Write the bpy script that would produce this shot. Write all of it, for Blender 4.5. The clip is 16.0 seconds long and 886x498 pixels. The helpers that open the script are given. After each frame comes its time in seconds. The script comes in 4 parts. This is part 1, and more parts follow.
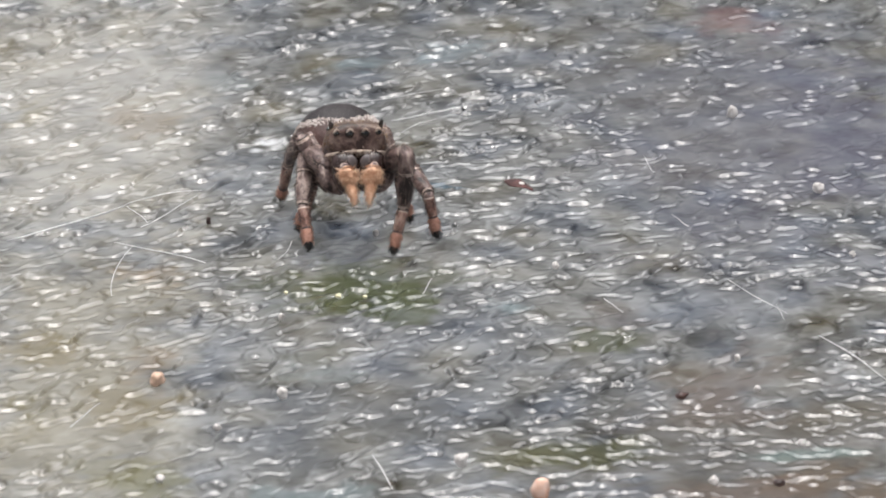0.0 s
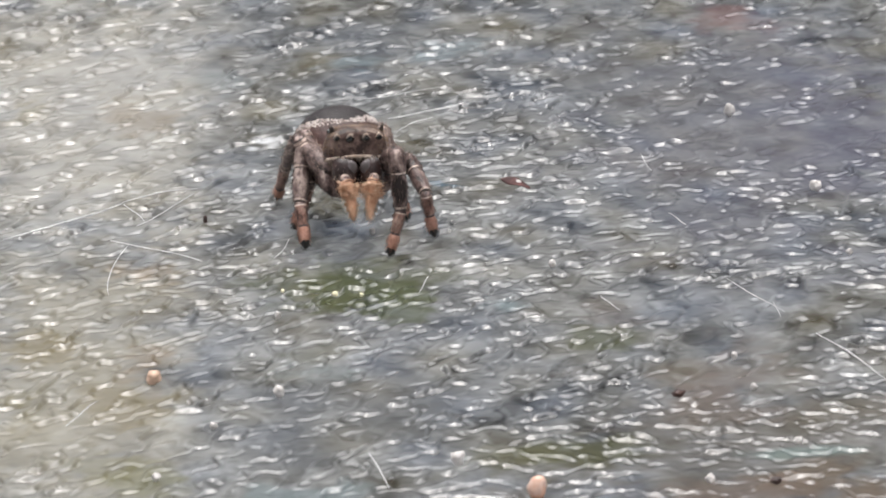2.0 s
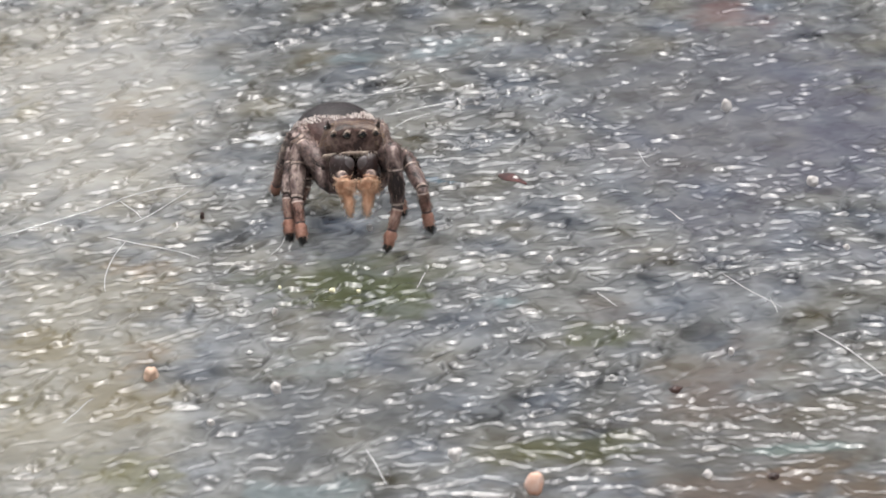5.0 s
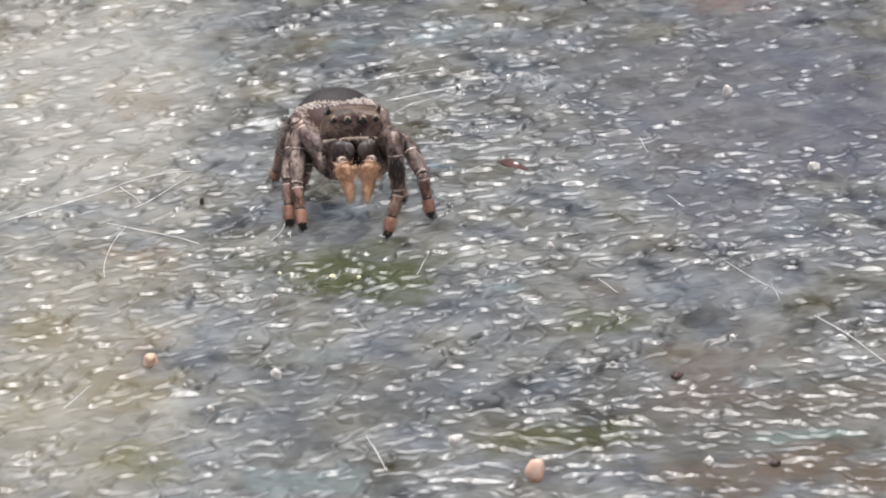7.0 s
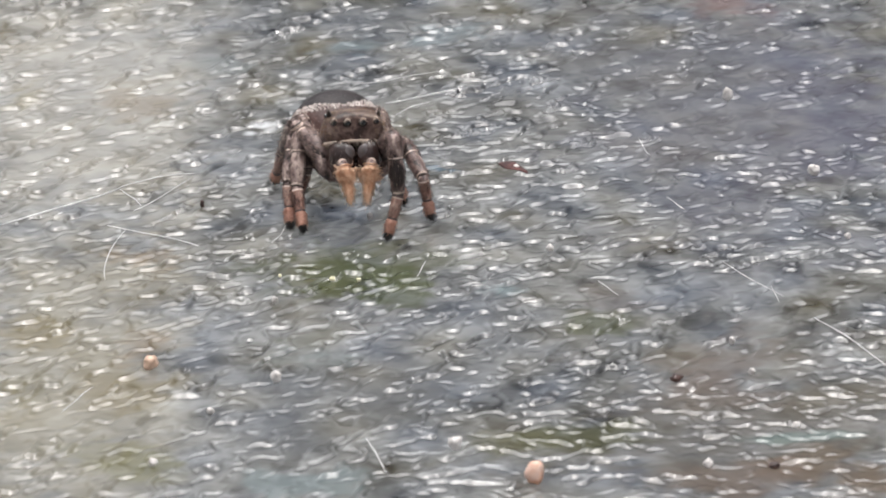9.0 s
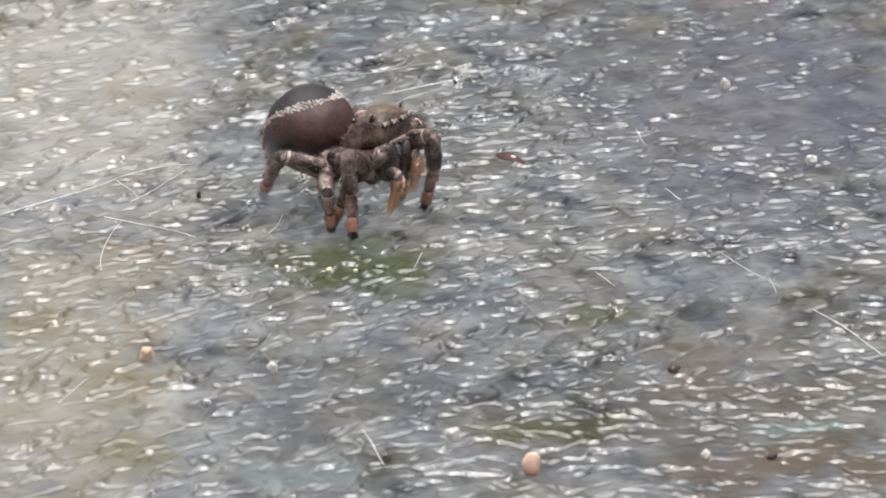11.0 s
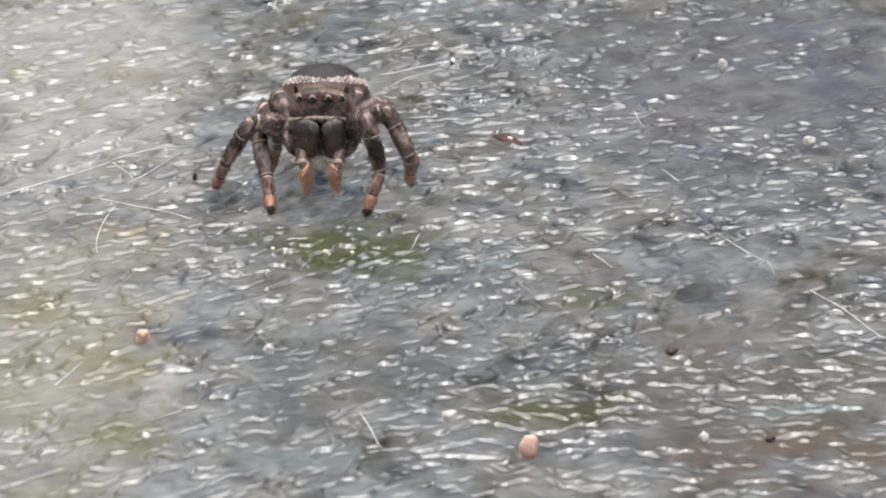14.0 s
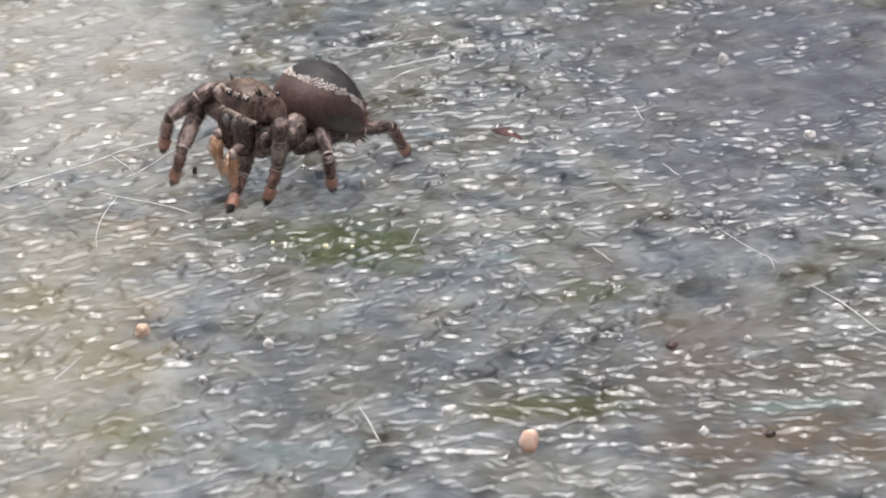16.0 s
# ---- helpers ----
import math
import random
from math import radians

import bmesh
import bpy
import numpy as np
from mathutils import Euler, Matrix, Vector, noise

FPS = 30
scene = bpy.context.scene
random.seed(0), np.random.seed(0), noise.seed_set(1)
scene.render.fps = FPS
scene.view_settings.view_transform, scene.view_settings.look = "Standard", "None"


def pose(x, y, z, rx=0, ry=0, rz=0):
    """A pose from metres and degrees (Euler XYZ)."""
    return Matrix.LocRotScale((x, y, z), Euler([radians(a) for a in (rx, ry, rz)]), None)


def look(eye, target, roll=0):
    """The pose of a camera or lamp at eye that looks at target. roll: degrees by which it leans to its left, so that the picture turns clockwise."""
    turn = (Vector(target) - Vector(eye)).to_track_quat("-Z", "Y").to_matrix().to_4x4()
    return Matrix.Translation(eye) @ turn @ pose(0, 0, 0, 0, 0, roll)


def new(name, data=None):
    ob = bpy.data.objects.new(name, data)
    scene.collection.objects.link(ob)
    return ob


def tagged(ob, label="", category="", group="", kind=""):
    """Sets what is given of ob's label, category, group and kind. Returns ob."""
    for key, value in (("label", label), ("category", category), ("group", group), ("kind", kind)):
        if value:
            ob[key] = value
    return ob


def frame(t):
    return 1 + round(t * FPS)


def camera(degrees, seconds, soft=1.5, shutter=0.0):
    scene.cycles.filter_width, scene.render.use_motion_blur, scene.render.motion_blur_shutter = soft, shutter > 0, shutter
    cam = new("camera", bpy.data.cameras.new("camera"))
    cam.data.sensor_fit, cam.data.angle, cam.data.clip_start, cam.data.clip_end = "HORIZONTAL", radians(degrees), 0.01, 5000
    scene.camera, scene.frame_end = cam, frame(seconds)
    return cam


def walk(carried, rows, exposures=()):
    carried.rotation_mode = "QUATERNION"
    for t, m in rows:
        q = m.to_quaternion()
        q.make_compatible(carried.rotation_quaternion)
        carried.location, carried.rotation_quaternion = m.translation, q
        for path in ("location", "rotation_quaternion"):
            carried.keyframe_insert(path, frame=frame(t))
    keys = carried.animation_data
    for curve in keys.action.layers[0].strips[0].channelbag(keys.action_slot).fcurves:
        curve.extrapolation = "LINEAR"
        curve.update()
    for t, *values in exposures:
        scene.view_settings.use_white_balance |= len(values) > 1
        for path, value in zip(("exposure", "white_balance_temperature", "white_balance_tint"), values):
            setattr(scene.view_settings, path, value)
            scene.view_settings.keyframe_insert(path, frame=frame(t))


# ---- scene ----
MM = 0.001

# ---------------------------------------------------------------- camera
cam = camera(12, 16.0, soft=1.8, shutter=0.4)
CAM_ROWS = [
    (0.0, -0.085, -119.755, 43.586, 0.044, -19.733, 0.088),
    (0.5, -0.053, -119.945, 43.575, 0.024, -19.601, 0.021),
    (1.0, 0.009, -119.751, 43.448, 0.066, -19.741, 0.032),
    (1.5, 0.024, -119.704, 43.554, 0.061, -19.778, 0.014),
    (2.0, 0.027, -119.704, 43.552, 0.050, -19.753, 0.014),
    (2.5, 0.089, -119.565, 43.429, 0.060, -19.817, 0.012),
    (3.0, 0.069, -119.798, 43.625, 0.041, -19.685, -0.031),
    (3.5, 0.026, -119.708, 43.549, 0.037, -19.798, 0.018),
    (4.0, 0.042, -119.628, 43.507, 0.029, -19.809, -0.036),
    (6.3, 0.063, -119.745, 43.626, 0.017, -19.808, -0.062),
    (6.5, 0.105, -119.541, 43.422, 0.067, -19.853, -0.002),
    (7.0, -0.001, -119.339, 43.435, -0.000, -19.999, -0.000),
    (7.5, 0.061, -119.401, 43.469, 0.032, -20.000, -0.001),
    (8.0, 0.072, -119.452, 43.475, 0.033, -19.933, 0.002),
    (8.5, 0.057, -119.504, 43.501, 0.032, -19.946, -0.011),
    (9.0, 0.090, -119.456, 43.458, 0.044, -19.959, -0.017),
    (11.5, 0.138, -119.176, 43.354, 0.015, -20.136, -0.039),
    (12.0, 0.110, -119.047, 43.379, -0.013, -20.219, -0.038),
    (12.5, 0.072, -118.843, 43.220, -0.054, -20.302, -0.056),
    (13.0, 0.129, -118.878, 43.332, -0.035, -20.338, -0.064),
    (13.5, 0.105, -118.809, 43.238, -0.050, -20.338, -0.048),
    (14.0, 0.115, -118.831, 43.257, -0.032, -20.342, -0.081),
    (14.5, 0.132, -118.763, 43.246, -0.038, -20.339, -0.067),
    (15.0, 0.072, -118.659, 43.250, -0.075, -20.466, -0.019),
    (15.5, 0.204, -118.698, 43.237, -0.024, -20.471, -0.101),
    (16.0, 0.157, -118.702, 43.284, -0.012, -20.453, -0.065),
]


def cam_pose(x, y, z, yaw, pitch, roll):
    a, b = radians(yaw), radians(pitch)
    ahead = Vector((-math.sin(a) * math.cos(b), math.cos(a) * math.cos(b), math.sin(b)))
    eye = Vector((x, y, z)) * MM
    return look(eye, eye + ahead, roll)


walk(cam, [(r[0], cam_pose(*r[1:])) for r in CAM_ROWS], [(0.0, 0.34), (16.0, 0.34)])
cam.data.dof.use_dof = True
cam.data.dof.focus_distance = 0.1298
cam.data.dof.aperture_fstop = 400

# ---------------------------------------------------------------- light
SUN_EL, SUN_AZ = 82.0, -8.0
world = bpy.data.worlds.new("sky")
scene.world = world
world.use_nodes = True
wn = world.node_tree
wn.nodes.clear()
sky = wn.nodes.new("ShaderNodeTexSky")
sky.sky_type = "NISHITA"
sky.sun_disc = False
sky.sun_elevation = radians(SUN_EL)
sky.sun_rotation = radians(SUN_AZ)
sky.air_density, sky.dust_density, sky.ozone_density = 1.0, 9.0, 1.0
veil = wn.nodes.new("ShaderNodeHueSaturation")
veil.inputs["Saturation"].default_value = 0.35
bg = wn.nodes.new("ShaderNodeBackground")
bg.inputs["Strength"].default_value = 0.15
wout = wn.nodes.new("ShaderNodeOutputWorld")
wn.links.new(sky.outputs[0], veil.inputs["Color"])
wn.links.new(veil.outputs[0], bg.inputs["Color"])
wn.links.new(bg.outputs[0], wout.inputs["Surface"])

sun = new("sun", bpy.data.lights.new("sun", "SUN"))
sun.data.energy = 2.5
sun.data.angle = radians(84)
sun.data.color = (1.0, 0.99, 1.0)
se, sa = radians(SUN_EL), radians(SUN_AZ)
sun.matrix_world = look(Vector((math.sin(sa) * math.cos(se), math.cos(sa) * math.cos(se), math.sin(se))), (0, 0, 0))


# ---------------------------------------------------------------- materials
def material(name, color, rough=0.6, metal=0.0, spots=None, scale=4000.0, amount=0.35, bump=0.0, bump_scale=12000.0,
             ior=1.5, sheen=0.0, coat=0.0):
    """A principled material with grain at two scales; scale is per metre."""
    m = bpy.data.materials.new(name)
    m.use_nodes = True
    nt = m.node_tree
    p = nt.nodes["Principled BSDF"]
    p.inputs["Roughness"].default_value = rough
    p.inputs["Metallic"].default_value = metal
    p.inputs["IOR"].default_value = ior
    p.inputs["Sheen Weight"].default_value = sheen
    p.inputs["Coat Weight"].default_value = coat
    tc = nt.nodes.new("ShaderNodeTexCoord")
    n1 = nt.nodes.new("ShaderNodeTexNoise")
    n1.inputs["Scale"].default_value = scale
    n1.inputs["Detail"].default_value = 5
    nt.links.new(tc.outputs["Object"], n1.inputs["Vector"])
    n2 = nt.nodes.new("ShaderNodeTexNoise")
    n2.inputs["Scale"].default_value = scale * 0.22
    n2.inputs["Detail"].default_value = 2
    nt.links.new(tc.outputs["Object"], n2.inputs["Vector"])
    add = nt.nodes.new("ShaderNodeMath")
    add.operation = "ADD"
    nt.links.new(n1.outputs["Fac"], add.inputs[0])
    nt.links.new(n2.outputs["Fac"], add.inputs[1])
    ramp = nt.nodes.new("ShaderNodeValToRGB")
    other = spots or [c * (1 - amount) for c in color]
    ramp.color_ramp.elements[0].position = 0.41
    ramp.color_ramp.elements[0].color = (*other, 1)
    ramp.color_ramp.elements[1].position = 0.59
    ramp.color_ramp.elements[1].color = (*color, 1)
    half = nt.nodes.new("ShaderNodeMath")
    half.operation = "MULTIPLY"
    half.inputs[1].default_value = 0.5
    nt.links.new(add.outputs[0], half.inputs[0])
    nt.links.new(half.outputs[0], ramp.inputs["Fac"])
    nt.links.new(ramp.outputs["Color"], p.inputs["Base Color"])
    if bump:
        n3 = nt.nodes.new("ShaderNodeTexNoise")
        n3.inputs["Scale"].default_value = bump_scale
        n3.inputs["Detail"].default_value = 3
        nt.links.new(tc.outputs["Object"], n3.inputs["Vector"])
        b = nt.nodes.new("ShaderNodeBump")
        b.inputs["Strength"].default_value = bump
        b.inputs["Distance"].default_value = 0.00004
        nt.links.new(n3.outputs["Fac"], b.inputs["Height"])
        nt.links.new(b.outputs["Normal"], p.inputs["Normal"])
    return m


def blotched(name, dark, base, tan, pale, rough=0.5, scale=3000.0, along=0.55, bump=0.7):
    """Hairy cuticle with dark and pale blotches, drawn out along the limb (y), and a fine grain in them."""
    m = bpy.data.materials.new(name)
    m.use_nodes = True
    nt = m.node_tree
    p = nt.nodes["Principled BSDF"]
    p.inputs["Roughness"].default_value = rough
    p.inputs["IOR"].default_value = 1.38
    tc = nt.nodes.new("ShaderNodeTexCoord")
    mp = nt.nodes.new("ShaderNodeMapping")
    mp.inputs["Scale"].default_value = (1.0, along, 1.0)
    rand = nt.nodes.new("ShaderNodeObjectInfo")
    shift = nt.nodes.new("ShaderNodeVectorMath")
    shift.operation = "ADD"
    nt.links.new(tc.outputs["Object"], shift.inputs[0])
    nt.links.new(rand.outputs["Random"], shift.inputs[1])
    nt.links.new(shift.outputs[0], mp.inputs["Vector"])
    big = nt.nodes.new("ShaderNodeTexNoise")
    big.inputs["Scale"].default_value = scale
    big.inputs["Detail"].default_value = 3
    big.inputs["Distortion"].default_value = 0.6
    fine = nt.nodes.new("ShaderNodeTexNoise")
    fine.inputs["Scale"].default_value = scale * 4.5
    fine.inputs["Detail"].default_value = 3
    for n in (big, fine):
        nt.links.new(mp.outputs[0], n.inputs["Vector"])
    mix = nt.nodes.new("ShaderNodeMath")
    mix.operation = "MULTIPLY_ADD"
    mix.inputs[1].default_value = 0.42
    nt.links.new(fine.outputs["Fac"], mix.inputs[0])
    nt.links.new(big.outputs["Fac"], mix.inputs[2])
    ramp = nt.nodes.new("ShaderNodeValToRGB")
    cr = ramp.color_ramp
    cr.elements[0].position, cr.elements[0].color = 0.59, (*dark, 1)
    cr.elements[1].position, cr.elements[1].color = 0.88, (*pale, 1)
    for at_, c in ((0.66, base), (0.76, tan)):
        cr.elements.new(at_).color = (*c, 1)
    nt.links.new(mix.outputs[0], ramp.inputs["Fac"])
    nt.links.new(ramp.outputs["Color"], p.inputs["Base Color"])
    b = nt.nodes.new("ShaderNodeBump")
    b.inputs["Strength"].default_value = bump
    b.inputs["Distance"].default_value = 0.00005
    nt.links.new(fine.outputs["Fac"], b.inputs["Height"])
    nt.links.new(b.outputs["Normal"], p.inputs["Normal"])
    return m


M_CROWN = blotched("brown_crown", (0.026, 0.016, 0.013), (0.066, 0.043, 0.034), (0.11, 0.074, 0.058), (0.20, 0.148, 0.115), 0.42, 2200, 1.0)
M_CARAPACE = blotched("brown_cuticle", (0.032, 0.018, 0.015), (0.075, 0.044, 0.037), (0.115, 0.072, 0.060), (0.17, 0.12, 0.10), 0.36, 2600, 1.0, 0.5)
M_BROW = material("tan_hair", (0.27, 0.19, 0.125), 0.8, spots=(0.12, 0.075, 0.045), scale=9000)
M_ABDOMEN = material("dark_abdomen_hair", (0.082, 0.046, 0.040), 0.42, spots=(0.050, 0.028, 0.025), scale=7000, bump=0.35, ior=1.36)
M_ABDOMEN_TOP = material("grey_black_abdomen", (0.034, 0.028, 0.029), 0.55, spots=(0.016, 0.013, 0.014), scale=5200, bump=0.35, ior=1.32)
M_WHITE_SCALE = material("white_scales", (0.68, 0.62, 0.58), 0.6, spots=(0.36, 0.29, 0.26), scale=9000)
M_RED_HAIR = material("rusty_hair", (0.24, 0.085, 0.05), 0.6, spots=(0.08, 0.03, 0.02), scale=8000)
M_SIDE_HAIR = material("brown_side_hair", (0.13, 0.075, 0.06), 0.5, spots=(0.08, 0.045, 0.038), scale=8000)
M_DARK_HAIR = material("black_bristle", (0.02, 0.016, 0.014), 0.5)
M_METATARSUS = blotched("red_brown_leg", (0.05, 0.024, 0.02), (0.15, 0.075, 0.056), (0.26, 0.145, 0.115), (0.40, 0.27, 0.22), 0.5, 3200)
M_GREY_HAIR = material("grey_brown_hair", (0.28, 0.2, 0.165), 0.7, spots=(0.1, 0.066, 0.054), scale=9000)
M_LEG = blotched("mottled_leg", (0.018, 0.012, 0.011), (0.072, 0.045, 0.041), (0.165, 0.115, 0.104), (0.36, 0.28, 0.245), 0.42, 1900, 0.6)
M_LEG_PALE = material("pale_joint", (0.62, 0.50, 0.43), 0.6, spots=(0.36, 0.27, 0.22), scale=8000)
M_CLYPEUS = material("cream_fringe", (0.60, 0.50, 0.42), 0.7, spots=(0.40, 0.30, 0.235), scale=8000)
M_PALP_PALE = material("cream_palp_hair", (0.84, 0.63, 0.46), 0.8, spots=(0.68, 0.45, 0.30), scale=8000)
M_TARSUS = material("orange_tarsus", (0.56, 0.31, 0.235), 0.6, spots=(0.36, 0.17, 0.115), scale=8000)
M_PALP = material("orange_hair", (0.78, 0.50, 0.34), 0.8, spots=(0.56, 0.30, 0.18), scale=9000)
M_BELLY = material("glossy_dark_belly", (0.050, 0.036, 0.034), 0.28, spots=(0.024, 0.018, 0.017), scale=5000, bump=0.25)
M_JOINT = material("dark_joint", (0.022, 0.015, 0.013), 0.45, spots=(0.06, 0.04, 0.034), scale=7000, bump=0.4)
M_EYE = material("black_eye", (0.006, 0.005, 0.005), 0.08, coat=1.0)
M_JAW = material("dark_jaw", (0.070, 0.038, 0.032), 0.22, spots=(0.028, 0.017, 0.015), scale=2600, bump=0.5, bump_scale=6000)
M_JAW_PALE = material("pale_jaw_base", (0.17, 0.148, 0.148), 0.3, spots=(0.08, 0.066, 0.064), scale=3200)


def mesh_of(bm, name, mats):
    me = bpy.data.meshes.new(name)
    bm.to_mesh(me)
    bm.free()
    for m in mats:
        me.materials.append(m)
    for p in me.polygons:
        p.use_smooth = True
    return me


def part(name, bm, mats, parent, label=""):
    ob = new(name, mesh_of(bm, name, mats if isinstance(mats, (list, tuple)) else [mats]))
    ob.parent = parent
    if label:
        tagged(ob, label)
    return ob


# ---------------------------------------------------------------- the sheet
DX, DY = 0.045, 0.056
X0, X1, Y0, Y1 = -17.2, 17.2, -21.0, 29.4
nx, ny = int(round((X1 - X0) / DX)), int(round((Y1 - Y0) / DY))
gx = X0 + DX * np.arange(nx)
gy = Y0 + DY * np.arange(ny)
GX, GY = np.meshgrid(gx, gy)
rng = np.random.RandomState(7)
KX, KY = np.meshgrid(np.fft.fftfreq(nx, DX) * 2 * np.pi, np.fft.fftfreq(ny, DY) * 2 * np.pi)


def grain(long, wide, turn):
    """Smooth noise of unit deviation, its marks long by wide (mm), turned by so many degrees."""
    c, s = math.cos(radians(turn)), math.sin(radians(turn))
    u, v = KX * c + KY * s, -KX * s + KY * c
    f = np.fft.ifft2(np.fft.fft2(rng.normal(size=(ny, nx))) * np.exp(-((u * long) ** 2 + (v * wide) ** 2) / 2)).real
    return f / f.std()


def ripple(long, wide, turn):
    """Ripples of unit deviation, spaced about four times wide (mm), their crests about twice long, turned by so many degrees."""
    c, s = math.cos(radians(turn)), math.sin(radians(turn))
    u, v = (KX * c + KY * s) * long, np.abs(-KX * s + KY * c) * wide
    f = np.fft.ifft2(np.fft.fft2(rng.normal(size=(ny, nx))) * np.exp(-(((v - 1.5) / 0.75) ** 2) - u * u / 2)).real
    return f / f.std()


def smooth(a, b, x):
    t = np.clip((x - a) / (b - a), 0, 1)
    return t * t * (3 - 2 * t)


# the sheet is smooth between small embossed bumps and short wavy ridges; they run uphill to the right over most of it,
# steeper far off and falling at the near right
steep = smooth(-0.7, 0.7, grain(3, 4, 0) * 0.7 + (GX * 0.6 + GY) * 0.05 - 0.5)
steep = np.maximum(steep, smooth(-3, -9, GX) * smooth(2, 13, GY))
even = smooth(0.1, 1.2, grain(0.9, 1.1, 0))
falls = smooth(-0.5, 0.7, grain(3, 4, 0) * 0.5 + (GX - GY * 0.7) * 0.07 - 1.05)


def turned(flat, tall, down, level):
    """Blends four fields by the way the marks run on the sheet."""
    flat = (flat * (1 - even) + level * even) / np.hypot(even, 1 - even)
    f = (flat * (1 - steep) + tall * steep) / np.hypot(steep, 1 - steep)
    return (f * (1 - falls) + down * falls) / np.hypot(falls, 1 - falls)


def crest(f, level, soft):
    """What of a field stands above a level, with a soft foot and a rounded top."""
    return np.log1p(np.exp((f - level) / soft)) * soft / (1 + 0.25 * np.clip(f - level, 0, 3))


def crooked(f, by, sway=None):
    """The field with its marks bent sideways by a finer one, by so many mm."""
    sx, sy = sway or SWAY
    u = np.clip((GX - X0 + by * sx) / DX, 0, nx - 1.001)
    v = np.clip((GY - Y0 + by * sy) / DY, 0, ny - 1.001)
    i, j = u.astype(int), v.astype(int)
    p, q = u - i, v - j
    return (f[j, i] * (1 - p) + f[j, i + 1] * p) * (1 - q) + (f[j + 1, i] * (1 - p) + f[j + 1, i + 1] * p) * q


SWAY = (grain(0.16, 0.2, 0), grain(0.17, 0.13, 20))
wave = crooked(turned(ripple(0.46, 0.225, 62), ripple(0.95, 0.33, 66), ripple(0.27, 0.215, 14), ripple(0.36, 0.215, 46)), 0.13)
long_wave = crooked(turned(ripple(0.95, 0.21, 60), ripple(1.7, 0.33, 62), ripple(0.42, 0.20, -24), ripple(0.6, 0.2, 42)), 0.15)
pit_wave = crooked(turned(ripple(0.28, 0.17, 42), ripple(0.5, 0.26, 58), ripple(0.22, 0.17, -14), ripple(0.25, 0.17, 12)), 0.10)
far = smooth(0, 22, GY + GX * 0.2)
worn = 1 - 0.12 * smooth(-8, -17, GY) - 0.22 * np.exp(-((GX + 2.97) / 3.2) ** 2 - ((GY + 13.28) / 6.0) ** 2)
calm = 0.7 + 0.3 * smooth(-1.3, 0.3, grain(1.1, 1.3, 10))
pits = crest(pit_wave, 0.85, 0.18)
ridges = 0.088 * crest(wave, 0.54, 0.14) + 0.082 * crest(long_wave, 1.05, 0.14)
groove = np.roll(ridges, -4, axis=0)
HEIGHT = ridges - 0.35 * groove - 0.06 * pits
HEIGHT *= calm * worn * (1 + 0.55 * far - 0.5 * smooth(2, 10, GX) * smooth(0, 12, GY) - 0.1 * smooth(0, 9, GX) * smooth(-6, -13, GY) + 0.2 * smooth(-6, -12, GX) * smooth(0, -10, GY) + 0.35 * smooth(-3, -9, GX) * smooth(-2, 10, GY)
           + 0.5 * np.exp(-((GX + 3.2) / 2.4) ** 2 - ((GY - 1.0) / 2.3) ** 2) + 0.35 * np.exp(-((GX - 7.5) / 3.0) ** 2 - ((GY + 8.0) / 4.5) ** 2))
HEIGHT = 0.14 * np.tanh(HEIGHT / 0.14)
HEIGHT = crooked(HEIGHT, 1.5, (0.0, HEIGHT))
HEIGHT += 0.0016 * grain(0.22, 0.16, 25) + 0.0004 * grain(0.08, 0.09, 20) + 0.0025 * grain(0.9, 0.7, 15)
HEIGHT -= HEIGHT.max() * 0.5


def stain_or_light(x, y, rx, ry, turn, color, strength=1.0, ragged=0.5):
    """Blends a colour into the sheet's tint over a ragged oval (mm)."""
    global TINT
    c, s = math.cos(radians(turn)), math.sin(radians(turn))
    u, v = (GX - x) * c + (GY - y) * s, -(GX - x) * s + (GY - y) * c
    d = np.hypot(u / rx, v / ry) + ragged * EDGE
    w = (smooth(1.25, 0.35, d) * strength)[..., None]
    TINT = TINT * (1 - w) + np.array(color) * w


EDGE = 0.35 * grain(0.6, 0.6, 12) + 0.25 * grain(0.2, 0.15, 25)
tone = (0.7 * grain(2.2, 2.6, 15) + grain(0.8, 1.1, 20))[..., None] * 0.045 + (grain(0.35, 0.4, 25) + 0.8 * np.tanh(2 * grain(0.16, 0.2, 25)))[..., None] * 0.13
flaky = np.tanh(3.5 * crooked(grain(0.30, 0.46, 35), 0.25)) + 0.6 * np.tanh(4 * crooked(grain(0.15, 0.22, -30), 0.2))
tone = tone * 1.25 + 0.15 * flaky[..., None] + grain(0.6, 0.7, 0)[..., None] * np.array((0.035, 0.01, -0.045))
# shade in the pits and below the ridges is put into the tint
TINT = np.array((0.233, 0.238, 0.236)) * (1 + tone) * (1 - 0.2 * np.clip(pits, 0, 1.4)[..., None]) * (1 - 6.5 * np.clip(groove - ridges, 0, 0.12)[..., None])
# the brighter, warmer reflection over the left is put into the tint
stain_or_light(-10.57, -8.87, 3.82, 13.05, 0, (0.36, 0.325, 0.235), 0.5, 0.3)
stain_or_light(-12.10, 16.15, 5.34, 13.74, 0, (0.52, 0.50, 0.45), 0.55, 0.3)
# darker grey over the near middle, for a dimmer reflection there
stain_or_light(-3.12, -13.48, 3.53, 4.85, 0, (0.168, 0.170, 0.163), 0.42, 0.6)
stain_or_light(-1.32, -9.73, 2.53, 2.15, 0, (0.17, 0.17, 0.165), 0.3, 0.7)
stain_or_light(8.67, -13.87, 5.81, 6.82, 0, (0.2, 0.175, 0.15), 0.41, 0.6)
stain_or_light(-2.09, 23.35, 3.80, 4.11, 8, (0.17, 0.185, 0.205), 0.4, 0.5)
